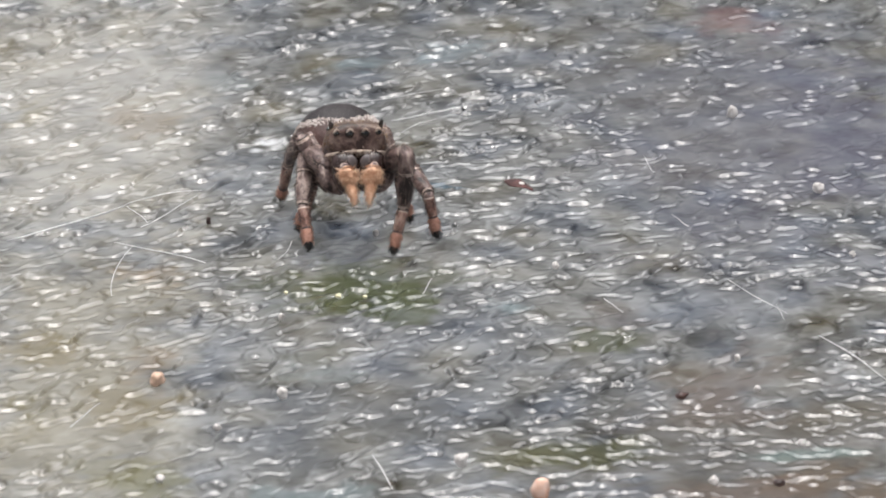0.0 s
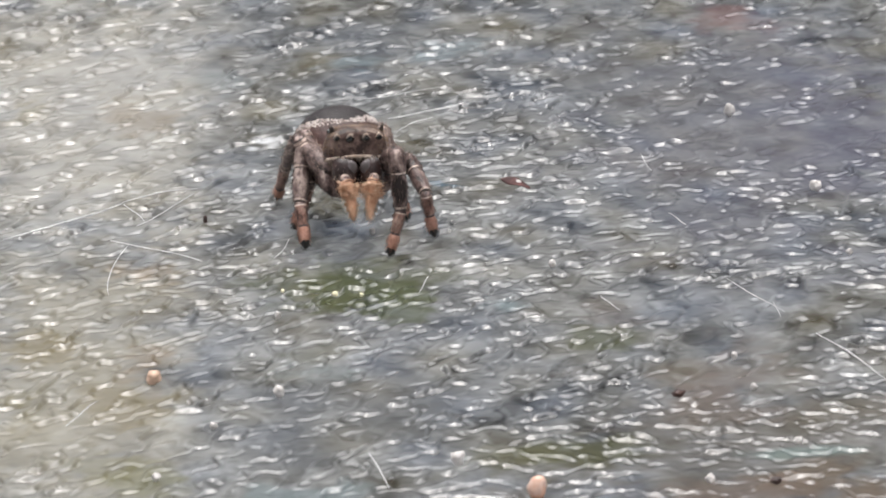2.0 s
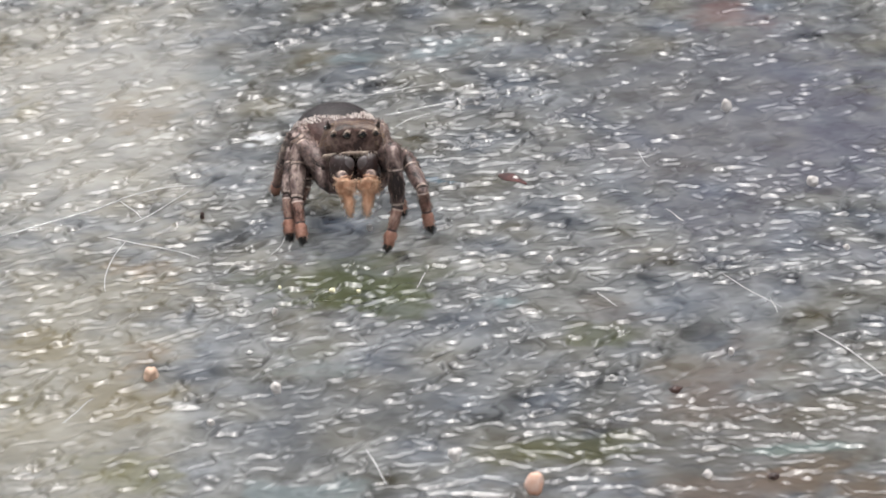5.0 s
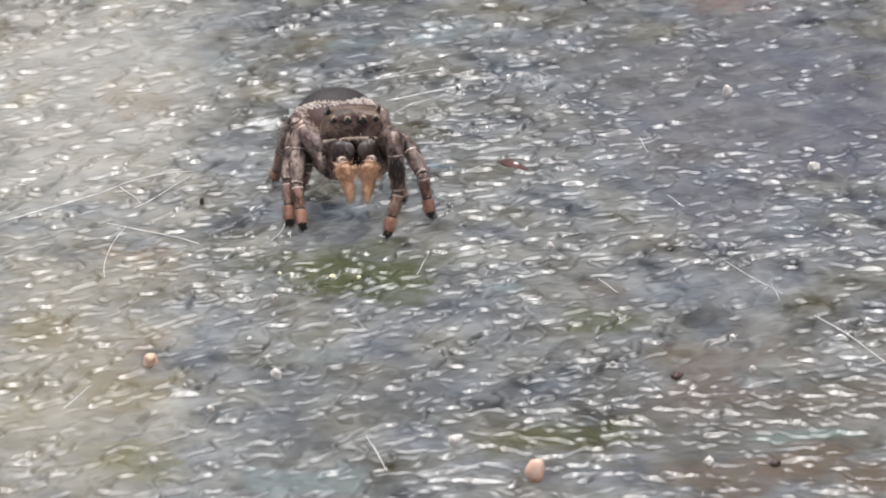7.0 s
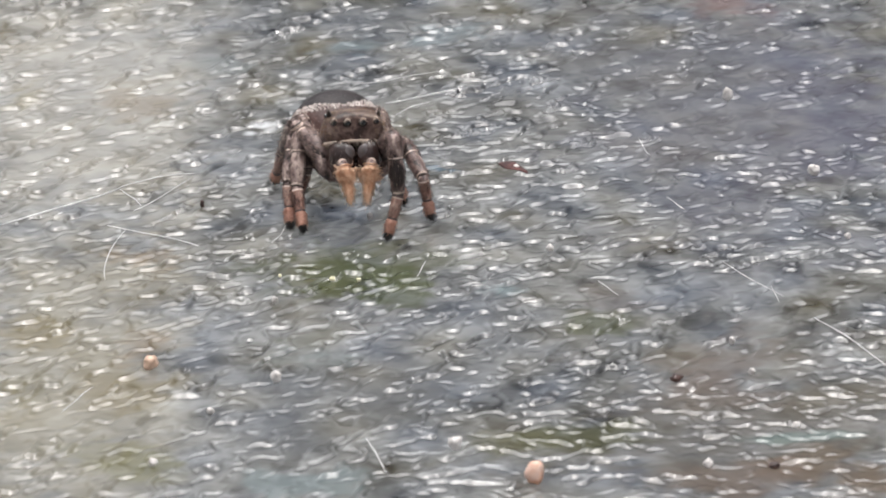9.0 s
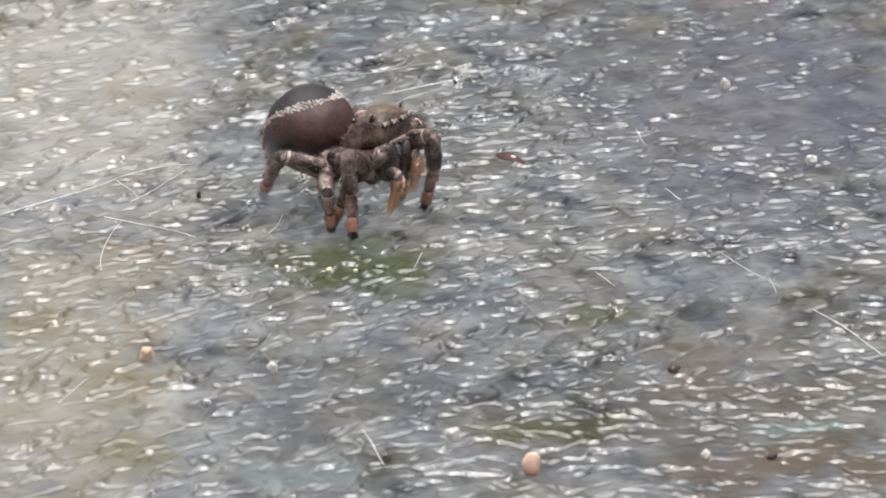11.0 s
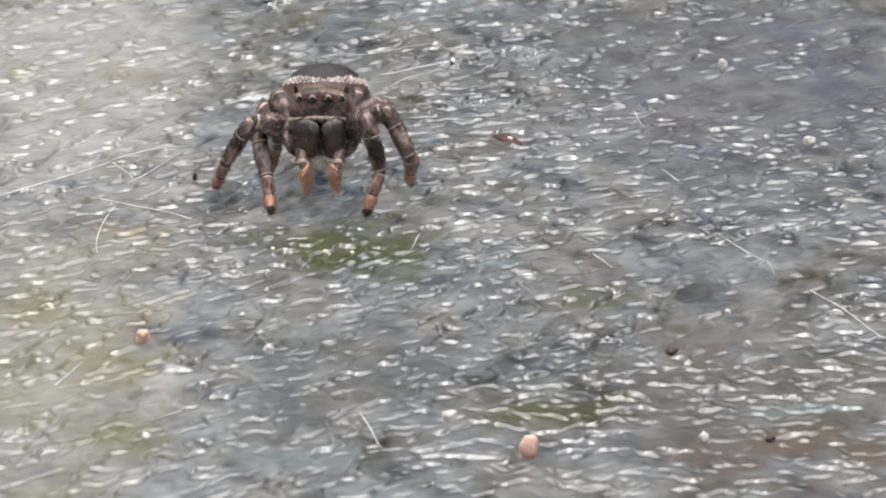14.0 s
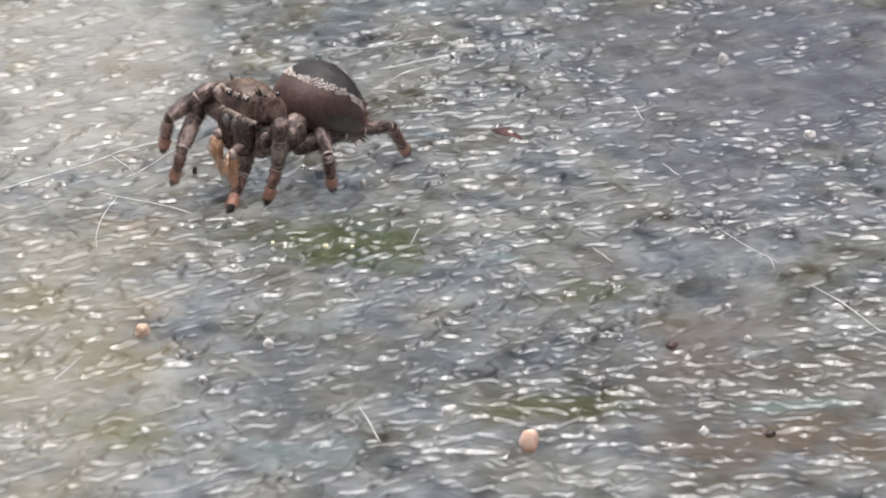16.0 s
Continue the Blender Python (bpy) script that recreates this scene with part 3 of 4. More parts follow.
# palps: pivot at the head
PALPS, PALP_ARMS = {}, {}
for s in (1, -1):
    bm = bmesh.new()
    loft(bm, [((-s * 0.05, 0.60, 0.10), (0.08, 0, 0), (0, 0.07, 0), 1), ((-s * 0.06, 0.61, 0.03), (0.15, 0, 0), (0, 0.12, 0), 1),
              ((-s * 0.07, 0.62, -0.12), (0.17, 0, 0), (0, 0.14, 0.04), 0),
              ((-s * 0.08, 0.65, -0.35), (0.16, 0, 0), (0, 0.14, 0), 0), ((-s * 0.09, 0.66, -0.56), (0.14, 0, 0), (0, 0.12, 0), 0),
              ((-s * 0.10, 0.67, -0.66), (0.155, 0, 0), (0, 0.11, 0), 0), ((-s * 0.11, 0.66, -0.85), (0.155, 0, 0), (0, 0.11, 0), 0),
              ((-s * 0.12, 0.64, -1.05), (0.115, 0, 0), (0, 0.10, 0), 0), ((-s * 0.13, 0.60, -1.22), (0.065, 0, 0), (0, 0.07, 0), 0),
              ((-s * 0.13, 0.57, -1.31), (0.03, 0, 0), (0, 0.03, 0), 0)], seg=14)
    hairs(bm, 300, 0.11, 0.011, 0, (0, 0.1, -1.3), lambda c, n, m: m == 0, 11 + s, 0.35)
    hairs(bm, 120, 0.14, 0.008, 2, (0, 0.0, -1.0), lambda c, n, m: m == 0 and abs(n.x) > 0.55, 17 + s, 0.3)
    hairs(bm, 80, 0.20, 0.006, 2, (0, 0.0, -0.8), lambda c, n, m: m == 0 and c.z < -0.6, 27 + s, 0.3)
    # rows of combed hair across the upper half
    comb = random.Random(70 + s)
    for row, (rz, rw) in enumerate(((-0.03, 0.24), (-0.18, 0.33), (-0.34, 0.35), (-0.50, 0.27))):
        tip, dip, thick = comb.uniform(-0.05, 0.05), comb.uniform(0.0, 0.12), comb.uniform(0.016, 0.028)
        loft(bm, [((-s * (0.06 + 0.01 * row) + rw * u, 0.76 - 0.10 * u * u, rz - dip * u * u + tip * u),
                   (0, 0.035, 0), (0, 0, thick * (1.15 - u * u)), (0, 2, 0, 2)[row]) for u in np.linspace(-1, 1, 11)], seg=6)
    hairs(bm, 240, 0.24, 0.010, 2, (0, 0, -0.15), lambda c, n, m: m in (0, 2) and c.z > -0.60 and c.y > 0.5 and abs(n.x) > 0.4, 36 + s, 0.25)
    hairs(bm, 600, 0.14, 0.009, 0, (0, 0.2, -0.9), lambda c, n, m: m in (0, 2) and c.z > -0.62 and c.y > 0.55, 14 + s, 0.5)
    for v in bm.verts:
        if v.co.z < 0:
            v.co.z *= 0.94
    PALPS[s] = part("palp", bm, [M_PALP, M_LEG, M_PALP_PALE], spider, "orange hairy palp")
    bm = bmesh.new()
    tube(bm, [(-0.12, 0.07, 0), (-0.05, 0.13, 1), (0.03, 0.15, 1), (0.07, 0.15, 0), (0.3, 0.17, 0), (0.6, 0.16, 0), (0.95, 0.12, 0)], 12, 0.04)
    hairs(bm, 120, 0.12, 0.010, 2, (0, -0.6, 0), None, 33 + s, 0.4)
    PALP_ARMS[s] = part("palp_arm", bm, [M_LEG, M_LEG_PALE, M_GREY_HAIR], spider, "grey-brown arm of a palp")
# abdomen: pivot at the waist, reaching back along -y
bm = bmesh.new()


def asec(u):
    """A ring of the abdomen at u from 0 (waist) to 1 (tail)."""
    y = -0.05 - 3.3 * u
    r = (math.sin(math.pi * min(1, max(0.0, u * 0.97 + 0.02)) ** 0.80)) ** 0.62
    return ((0, y, 0.12 + 0.35 * math.sin(math.pi * u) - 0.55 * u * u), (1.40 * r, 0, 0), (0, 0, 1.16 * r), 0)


loft(bm, [asec(u) for u in np.linspace(0.012, 0.985, 64)], seg=64)


def band(y):
    """The slope at which the white stripe runs, falling towards the tail."""
    return 0.62 - 0.26 * min(1.0, max(0.0, (-y - 0.5) / 2.0))


bm.normal_update()
for f in bm.faces:
    c, n = f.calc_center_median() / MM, f.normal
    if n.z > band(c.y):
        f.material_index = 1
    if n.z < -0.12 - 0.12 * (c.y + 2.0) and c.y < -0.9:
        f.material_index = 6
    if c.y < -3.0:
        f.material_index = 3


def stripe(c, n, m):
    return c.y > -2.5 and abs(n.z - band(c.y)) < 0.022 + 0.070 * min(1.0, abs(c.x) / 1.0) - 0.010 * c.y * c.y / 3


hairs(bm, 1500, 0.055, 0.018, 2, (0, -0.5, 0), stripe, 21, 0.9)
hairs(bm, 150, 0.06, 0.022, 2, (0, -0.9, 0), lambda c, n, m: -2.15 < c.y < -1.75 and n.z > 0.3 and 0.30 < abs(c.x) < 0.52, 29, 0.4)
hairs(bm, 80, 0.06, 0.022, 2, (0, -0.9, 0), lambda c, n, m: -2.85 < c.y < -2.55 and n.z > 0.2 and 0.25 < abs(c.x) < 0.5, 30, 0.4)
hairs(bm, 160, 0.10, 0.012, 3, (0, -0.9, 0), lambda c, n, m: -2.9 < c.y < -2.2 and abs(n.z - 0.02) < 0.14, 34, 0.4)
hairs(bm, 1100, 0.09, 0.009, 4, (0, -1.4, 0), lambda c, n, m: n.z < band(c.y) - 0.1 and m == 0, 22, 0.35)
hairs(bm, 900, 0.07, 0.008, 5, (0, -1.6, -0.2), lambda c, n, m: m == 1, 23, 0.35)
hairs(bm, 260, 0.22, 0.015, 3, (0, -0.6, -0.2), lambda c, n, m: m == 3, 24, 0.4)
abdomen = part("abdomen", bm, [M_ABDOMEN, M_ABDOMEN_TOP, M_WHITE_SCALE, M_RED_HAIR, M_SIDE_HAIR, M_DARK_HAIR, M_BELLY], spider,
               "dark brown hairy abdomen with a white stripe round its front")
for s in (1, -1):
    bm = bmesh.new()
    loft(bm, [((s * 0.11, -3.0, -0.35), (0.1, 0, 0), (0, 0, 0.1), 0), ((s * 0.12, -3.2, -0.42), (0.09, 0, 0), (0, 0, 0.09), 0),
              ((s * 0.13, -3.36, -0.5), (0.05, 0, 0), (0, 0, 0.05), 0)], seg=8)
    hairs(bm, 40, 0.16, 0.013, 0, (0, -0.8, 0), None, 31)
    part("spinneret", bm, [M_RED_HAIR], abdomen)

# legs: (hip x, hip y, hip z, thigh, shin, foot)
LEGS = {1: (0.92, 0.58, 2.05, 1.38, 1.75, 1.45), 2: (0.95, 0.18, 2.00, 1.32, 1.62, 1.42),
        3: (0.92, -0.25, 1.98, 1.38, 1.6, 1.55), 4: (0.80, -0.68, 1.40, 1.75, 1.90, 2.1)}


def thigh_mesh(n, k):
    bm = bmesh.new()
    w = (0.34, 0.32, 0.30, 0.30)[k - 1]
    tube(bm, [(-0.12, 0.6 * w, 0), (0.1, 0.84 * w, 0), (0.22 * n, 0.96 * w, 0), (0.36 * n, w, 0), (0.5 * n, 0.98 * w, 0), (0.62 * n, 0.92 * w, 0),
              (0.74 * n, 0.85 * w, 0), (0.86 * n, 0.78 * w, 0), (0.92 * n, 0.75 * w, 1), (0.97 * n, 0.73 * w, 3), (n, 0.70 * w, 0), (n + 0.1, 0.4 * w, 0)], 18, 0.10)
    hairs(bm, 260, 0.13, 0.010, 2, (0, 1.2, 0), None, 40 + k, 0.4)
    hairs(bm, 160, 0.13, 0.012, 3, (0, 1.0, 0), None, 45 + k, 0.4)
    hairs(bm, 6, 0.3, 0.011, 3, (0, 0.5, 0.3), None, 60 + k, 0.3)
    return bm


def shin_mesh(n, k):
    bm = bmesh.new()
    w = (0.25, 0.235, 0.225, 0.20)[k - 1]
    tube(bm, [(-0.12, 0.6 * w, 0), (-0.02, 0.92 * w, 0), (0.10, 1.06 * w, 0), (0.24 * n, 1.06 * w, 0), (0.335 * n, 0.98 * w, 1), (0.365 * n, 0.94 * w, 3), (0.39 * n, 0.92 * w, 0),
              (0.43 * n, 0.93 * w, 0), (0.52 * n, w, 0), (0.62 * n, w, 0), (0.72 * n, 0.98 * w, 0), (0.82 * n, 0.90 * w, 0), (0.90 * n, 0.84 * w, 0), (0.94 * n, 0.79 * w, 1),
              (0.98 * n, 0.74 * w, 3), (n + 0.04, 0.5 * w, 0)], 18, 0.03)
    hairs(bm, 260, 0.12, 0.010, 2, (0, 1.2, 0), None, 80 + k, 0.4)
    hairs(bm, 140, 0.13, 0.012, 3, (0, 1.0, 0), None, 85 + k, 0.4)
    hairs(bm, 7, 0.3, 0.011, 3, (0, 0.6, 0), None, 90 + k, 0.3)
    return bm


def foot_mesh(n, k):
    bm = bmesh.new()
    a = n - 0.66
    tube(bm, [(-0.08, 0.12, 0), (0.03, 0.165, 0), (0.08, 0.18, 1), (0.13, 0.18, 6), (0.35 * a, 0.175, 6), (0.6 * a, 0.165, 6), (0.86 * a, 0.15, 6), (0.92 * a, 0.145, 3), (a, 0.15, 4),
              (a + 0.18, 0.155, 4), (a + 0.34, 0.14, 4), (a + 0.42, 0.125, 5), (n - 0.1, 0.095, 5), (n - 0.02, 0.055, 5), (n, 0.02, 5)], 14)
    hairs(bm, 110, 0.12, 0.010, 2, (0, 0.9, 0), lambda c, n_, m: m == 6, 100 + k, 0.4)
    hairs(bm, 170, 0.12, 0.011, 4, (0, 1.0, 0), lambda c, n_, m: m == 4, 110 + k, 0.35)
    hairs(bm, 60, 0.11, 0.011, 5, (0, 1.0, 0), lambda c, n_, m: m == 5, 115 + k, 0.3)
    return bm


LEG_MATS = [M_LEG, M_LEG_PALE, M_GREY_HAIR, M_JOINT, M_TARSUS, M_DARK_HAIR, M_METATARSUS]
LEG_PARTS = {}
for k, (hx, hy, hz, la, lb, lc) in LEGS.items():
    for s in (1, -1):
        thigh = part("leg", thigh_mesh(la, k), LEG_MATS, spider, "grey-brown ringed leg")
        shin = part("shin", shin_mesh(lb, k), LEG_MATS, thigh, "grey-brown shin with pale rings")
        foot = part("foot", foot_mesh(lc, k), LEG_MATS, thigh, "orange foot with a black claw")
        LEG_PARTS[s * k] = (thigh, shin, foot)

# ---------------------------------------------------------------- what moves
# the body: time, x, y, lift, pitch, roll, heading
BODY = [
    (0.0, -2.9, 3.28, 0.1, 12, 0, 187), (0.15, -2.9, 3.28, 0.1, 12, 0, 187), (0.45, -2.79, 3.17, 0.02, 7, 0, 187),
    (9.6, -2.79, 3.17, 0.02, 7, 0, 187), (10.4, -2.17, 2.17, 0.1, 0, 0, 237), (13.05, -2.17, 2.17, 0.1, 0, 0, 237),
    (13.2, -2.29, 2.0, -0.15, 0, 0, 218), (13.4, -2.96, 2.0, -0.12, 3, 0, 196), (13.6, -3.35, 2.6, -0.05, 5, 0, 183),
    (14.0, -3.49, 2.95, -0.03, 6, 0, 179), (14.3, -3.49, 2.95, -0.03, 6, 0, 179), (14.45, -3.49, 3.0, 0.0, 6, 0, 179),
    (14.75, -3.49, 3.0, 0.0, 6, 0, 179), (15.0, -3.49, 3.0, 0.0, 7, 0, 178), (15.3, -3.51, 2.98, 0.02, 6, 0, 177), (15.4, -3.6, 2.85, 0.05, 5, 0, 173), (15.5, -3.84, 2.7, 0.1, 5, 0, 164),
    (15.6, -4.2, 2.2, 0.15, 0, 0, 150), (15.8, -4.82, 2.27, 0.1, 0, 0, 134), (16.0, -5.22, 2.39, 0.1, 0, 0, 124)]
# the abdomen on it: time, yaw, pitch, slide back, lift
TAIL = [(0.0, 12, 9, 0.0, 0.0), (0.15, 12, 9, 0.0, 0.0), (0.45, 12, 16, 0.0, 0.0), (9.6, 12, 16, 0.0, 0.0), (10.4, -12, 21, 0.38, 0.10), (13.05, -12, 21, 0.38, 0.10),
        (13.3, -4, 16, 0.0, 0.05), (13.5, 3, 15, 0.0, 0.0), (14.0, 0, 15, 0.0, 0.0), (15.3, 0, 15, 0.0, 0.0), (15.6, 0, 16, -0.05, 0.05), (16.0, 2, 20, -0.1, 0.12)]
# the palps: time, droop, spread, drop, twist apart, twist together
PALP = [(0.0, 30, 0, 0.32, 0, 0), (0.2, 30, 0, 0.32, 0, 0), (0.45, 20, 0, 0.42, 0, 0), (9.6, 20, 0, 0.42, 0, 0), (10.4, -12, -4, 0.38, 0, 45), (13.2, -12, -4, 0.38, 0, 45), (13.5, -26, 10, 0.63, 58, 0),
        (14.3, -26, 10, 0.63, 58, 0), (14.45, 26, 0, 0.2, 0, 0), (14.75, 26, 0, 0.2, 0, 0), (14.95, -26, 10, 0.63, 58, 0), (15.4, -22, 10, 0.63, 58, 0), (15.8, -4, 5, 0.63, 0, -40), (16.0, -4, 5, 0.63, 0, -40)]
# the feet: times and places on the sheet
FEET = {
    1: [(0, -4.26, 1.66), (9.6, -4.26, 1.66), (10.3, -2.62, 0.24), (13.1, -2.62, 0.24), (13.2, -2.62, -0.17), (13.4, -2.67, 0.05), (13.5, -3.7, 1.65), (13.6, -4.09, 1.78), (13.75, -4.7, 1.5), (13.95, -5.0, 0.9), (15.3, -5.01, 0.85),
        (15.4, -5.52, 1.23), (15.5, -6.28, 1.88), (15.6, -6.89, 3.3), (15.8, -7.74, 2.88), (16, -8.09, 3.06)],
    2: [(0, -4.35, 2.1), (3.2, -4.35, 2.1), (3.8, -4.68, 2.0), (9.6, -4.68, 2.0), (10.2, -3.28, 0.95), (13.1, -3.28, 0.95), (13.3, -3.42, 0.95), (13.42, -4.83, 1.5),
        (13.5, -6.0, 4.2), (13.6, -6.44, 3.62), (13.7, -6.82, 3.3), (15.5, -6.81, 3.4), (15.6, -7.31, 2.79), (15.8, -7.9, 3.0, 0.5), (16, -8.4, 3.5, 0.9)],
    3: [(0, -4.7, 3.4), (9.6, -4.7, 3.4), (10.4, -3.27, 1.5), (13.25, -3.27, 1.5), (13.65, -5.2, 5.0), (15.4, -5.2, 5.0), (15.8, -5.84, 4.4), (16, -5.84, 4.4)],
    4: [(0, -5.33, 6.42), (9.6, -5.33, 6.42), (10.4, -5.48, 4.76), (13.1, -5.48, 4.76), (13.2, -5.45, 4.5), (13.45, -5.42, 4.49), (13.7, -4.1, 7.2), (15.4, -4.1, 7.2),
        (15.8, -3.5, 7.4), (16, -3.5, 7.4)],
    -1: [(0, -1.73, 1.31), (0.3, -1.71, 1.0), (9.6, -1.71, 1.0), (10.3, -0.51, 2.94), (13.0, -0.51, 2.94), (13.2, -0.35, 2.12), (13.4, -1.27, 0.78), (13.5, -2.06, 0.94), (13.6, -2.1, 1.2), (13.75, -2.16, 0.7),
         (15.4, -2.19, 0.78), (15.5, -2.94, 1.0), (15.6, -4.28, 0.57), (15.7, -4.8, 0.8), (15.9, -6.27, 0.7), (16, -6.25, 0.57)],
    -2: [(0, -0.36, 2.8), (9.6, -0.36, 2.83), (10.3, -1.25, 4.1), (13.1, -1.25, 4.1), (13.4, -0.49, 3.35), (13.6, -0.53, 4.0), (13.8, -0.6, 3.5), (14.05, -0.82, 2.72), (14.3, -1.15, 2.3), (15.3, -1.15, 2.3), (15.4, -1.55, 1.67), (15.5, -2.14, 1.35), (15.6, -3.09, 1.11),
         (15.7, -3.12, 1.4), (15.9, -3.15, 1.6), (15.97, -5.17, 1.25), (16, -5.17, 1.25)],
    -3: [(0, -1.2, 4.3), (9.6, -1.2, 4.3), (10.3, -1.3, 5.5), (13.2, -1.3, 5.5), (13.6, -0.68, 5.33), (15.6, -0.73, 5.23), (15.7, -1.05, 5.25), (15.9, -3.15, 2.7), (16, -3.18, 2.48)],
    -4: [(0, -2.2, 7.3), (9.6, -2.2, 7.3), (10.3, -2.8, 6.4), (13.2, -2.8, 6.4), (13.6, -2.9, 7.2), (15.5, -2.9, 7.2), (15.7, -0.93, 5.9), (16, -0.93, 5.87)]}
# how each leg stands: time, the way and the steepness of its foot, the turn of its knee
STANCE = {
    1: [(9.6, 170, 63, 44), (10.4, 231, 63, -34), (13.1, 231, 63, -34), (13.3, 184, 35, -26), (13.5, 177, 30, -22), (13.7, 173, 39, -13), (13.95, 171, 38, 50), (15.3, 171, 38, 50), (15.5, 323, 71, 87), (15.7, 281, 71, 55), (15.9, 270, 76, 65), (16, 272, 64, 60)],
    2: [(9.6, 181, 69, 49), (10.4, 77, 76, 93), (13.1, 77, 76, 93), (13.3, 78, 69, 64), (13.5, -7, 38, 3), (13.7, -21, 44, -14), (14.2, -27, 48, -34), (15.3, -27, 48, -34), (15.5, -37, 65, -51), (15.7, -32, 62, -39), (16, -80, 65, 20)],
    3: [(9.6, 299, 68, 25), (10.4, 322, 68, 25), (13.1, 322, 68, 25), (13.6, 345, 42, 5), (15.3, 345, 42, 5), (16, 330, 60, 0)],
    4: [(9.6, 354, 40, -24), (10.4, 402, 40, -54), (13.1, 402, 40, -54), (13.3, 378, 41, -45), (13.7, 361, 35, -48), (15.3, 361, 35, -48), (16, 340, 45, -45)],
    -1: [(9.6, 110, 73, -7), (10.4, 19, 76, -51), (13.1, 19, 76, -51), (13.3, -6, 48, -11), (13.5, 11, 57, 7), (13.7, 67, 79, -10), (14.2, 164, 58, -24), (15.3, 164, 58, -24), (15.5, 185, 71, -45), (15.7, 212, 30, -35), (15.9, 209, 38, -62), (16, 221, 30, -50)],
    -2: [(9.6, 298, 78, 76), (10.4, 312, 48, 12), (13.1, 312, 48, 12), (13.5, 347, 41, 12), (13.7, 346, 45, 6), (14.0, 359, 49, -2), (15.3, 359, 49, -2), (15.5, 372, 56, 1), (15.7, 372, 76, -29), (15.9, 371, 70, -33), (15.97, 472, 71, 3), (16, 472, 71, 3)],
    -3: [(9.6, 321, 68, 25), (10.4, 300, 68, 25), (13.1, 300, 68, 25), (13.7, 340, 45, 15), (14.2, 349, 38, 12), (15.3, 349, 38, 12), (15.5, 339, 49, 1), (15.7, 358, 52, 1), (15.9, 422, 55, 28), (16, 407, 62, 62)],
    -4: [(9.6, 355, 60, 25), (10.4, 240, 73, -18), (13.1, 240, 73, -18), (13.7, 355, 45, -10), (15.3, 355, 45, -10), (15.7, 380, 52, -10), (15.9, 396, 45, -22), (16, 398, 43, -26)]}
FEET = {k: [(*r, 0.0) if len(r) == 3 else r for r in rows] for k, rows in FEET.items()}


def between(rows, t):
    """The row's values at t, easing from row to row."""
    for a, b in zip(rows, rows[1:]):
        if t <= b[0]:
            u = min(1.0, max(0.0, (t - a[0]) / (b[0] - a[0])))
            e = u * u * (3 - 2 * u)
            return [p + (q - p) * e for p, q in zip(a[1:], b[1:])], u, a, b
    return list(rows[-1][1:]), 1.0, rows[-1], rows[-1]


def body_at(t):
    (x, y, lift, pitch, roll, head), *_ = between(BODY, t)
    return pose(x * MM, y * MM, (lift + 2.5) * MM, 0, 0, head) @ pose(0, 0, 0, pitch, roll, 0) @ pose(0, 0, -2.5 * MM)


def foot_at(k, t):
    (x, y, z), u, a, b = between(FEET[k], t)
    far = math.hypot(b[1] - a[1], b[2] - a[2])
    lift = z + (0.45 * math.sin(math.pi * u) if far > 0.25 else 0.0)
    return Vector((x, y, lift - 0.01)) * MM


def bone(p, q, up):
    """The pose of a limb from p to q, its back towards up."""
    y = (q - p).normalized()
    x = y.cross(up).normalized()
    z = x.cross(y)
    return Matrix.Translation(p) @ Matrix((x, y, z)).transposed().to_4x4()


def leg_at(k, t):
    """The poses of the thigh, the shin and the foot, in the body's space, for the foot's place and the leg's stance."""
    s, n = (1 if k > 0 else -1), abs(k)
    hx, hy, hz, la, lb, lc = (v * MM for v in LEGS[n])
    (side, rise, turn), *_ = between(STANCE[k], t)
    body = body_at(t)
    inv = body.inverted()
    hip = Vector((s * hx, hy, hz))
    tip = inv @ foot_at(k, t)
    a, e = radians(side), radians(rise)
    ankle = tip + Vector((s * math.sin(a) * math.cos(e), math.cos(a) * math.cos(e), math.sin(e))) * lc
    span = ankle - hip
    d = min(span.length, (la + lb) * 0.995)
    way = span.normalized()
    ankle = hip + way * d
    a = (la * la - lb * lb + d * d) / (2 * d)
    h = math.sqrt(max(0.0, la * la - a * a))
    bend = Vector((0, 0, 1)) + Vector((s * 0.05, 0.02, 0))
    bend = Matrix.Rotation(radians(turn) * s, 3, way) @ (bend - way * bend.dot(way)).normalized()
    knee = hip + way * a + bend * h
    tip = ankle + (tip - ankle).normalized() * lc
    return bone(hip, knee, bend), bone(knee, ankle, bend), bone(ankle, tip, bend)


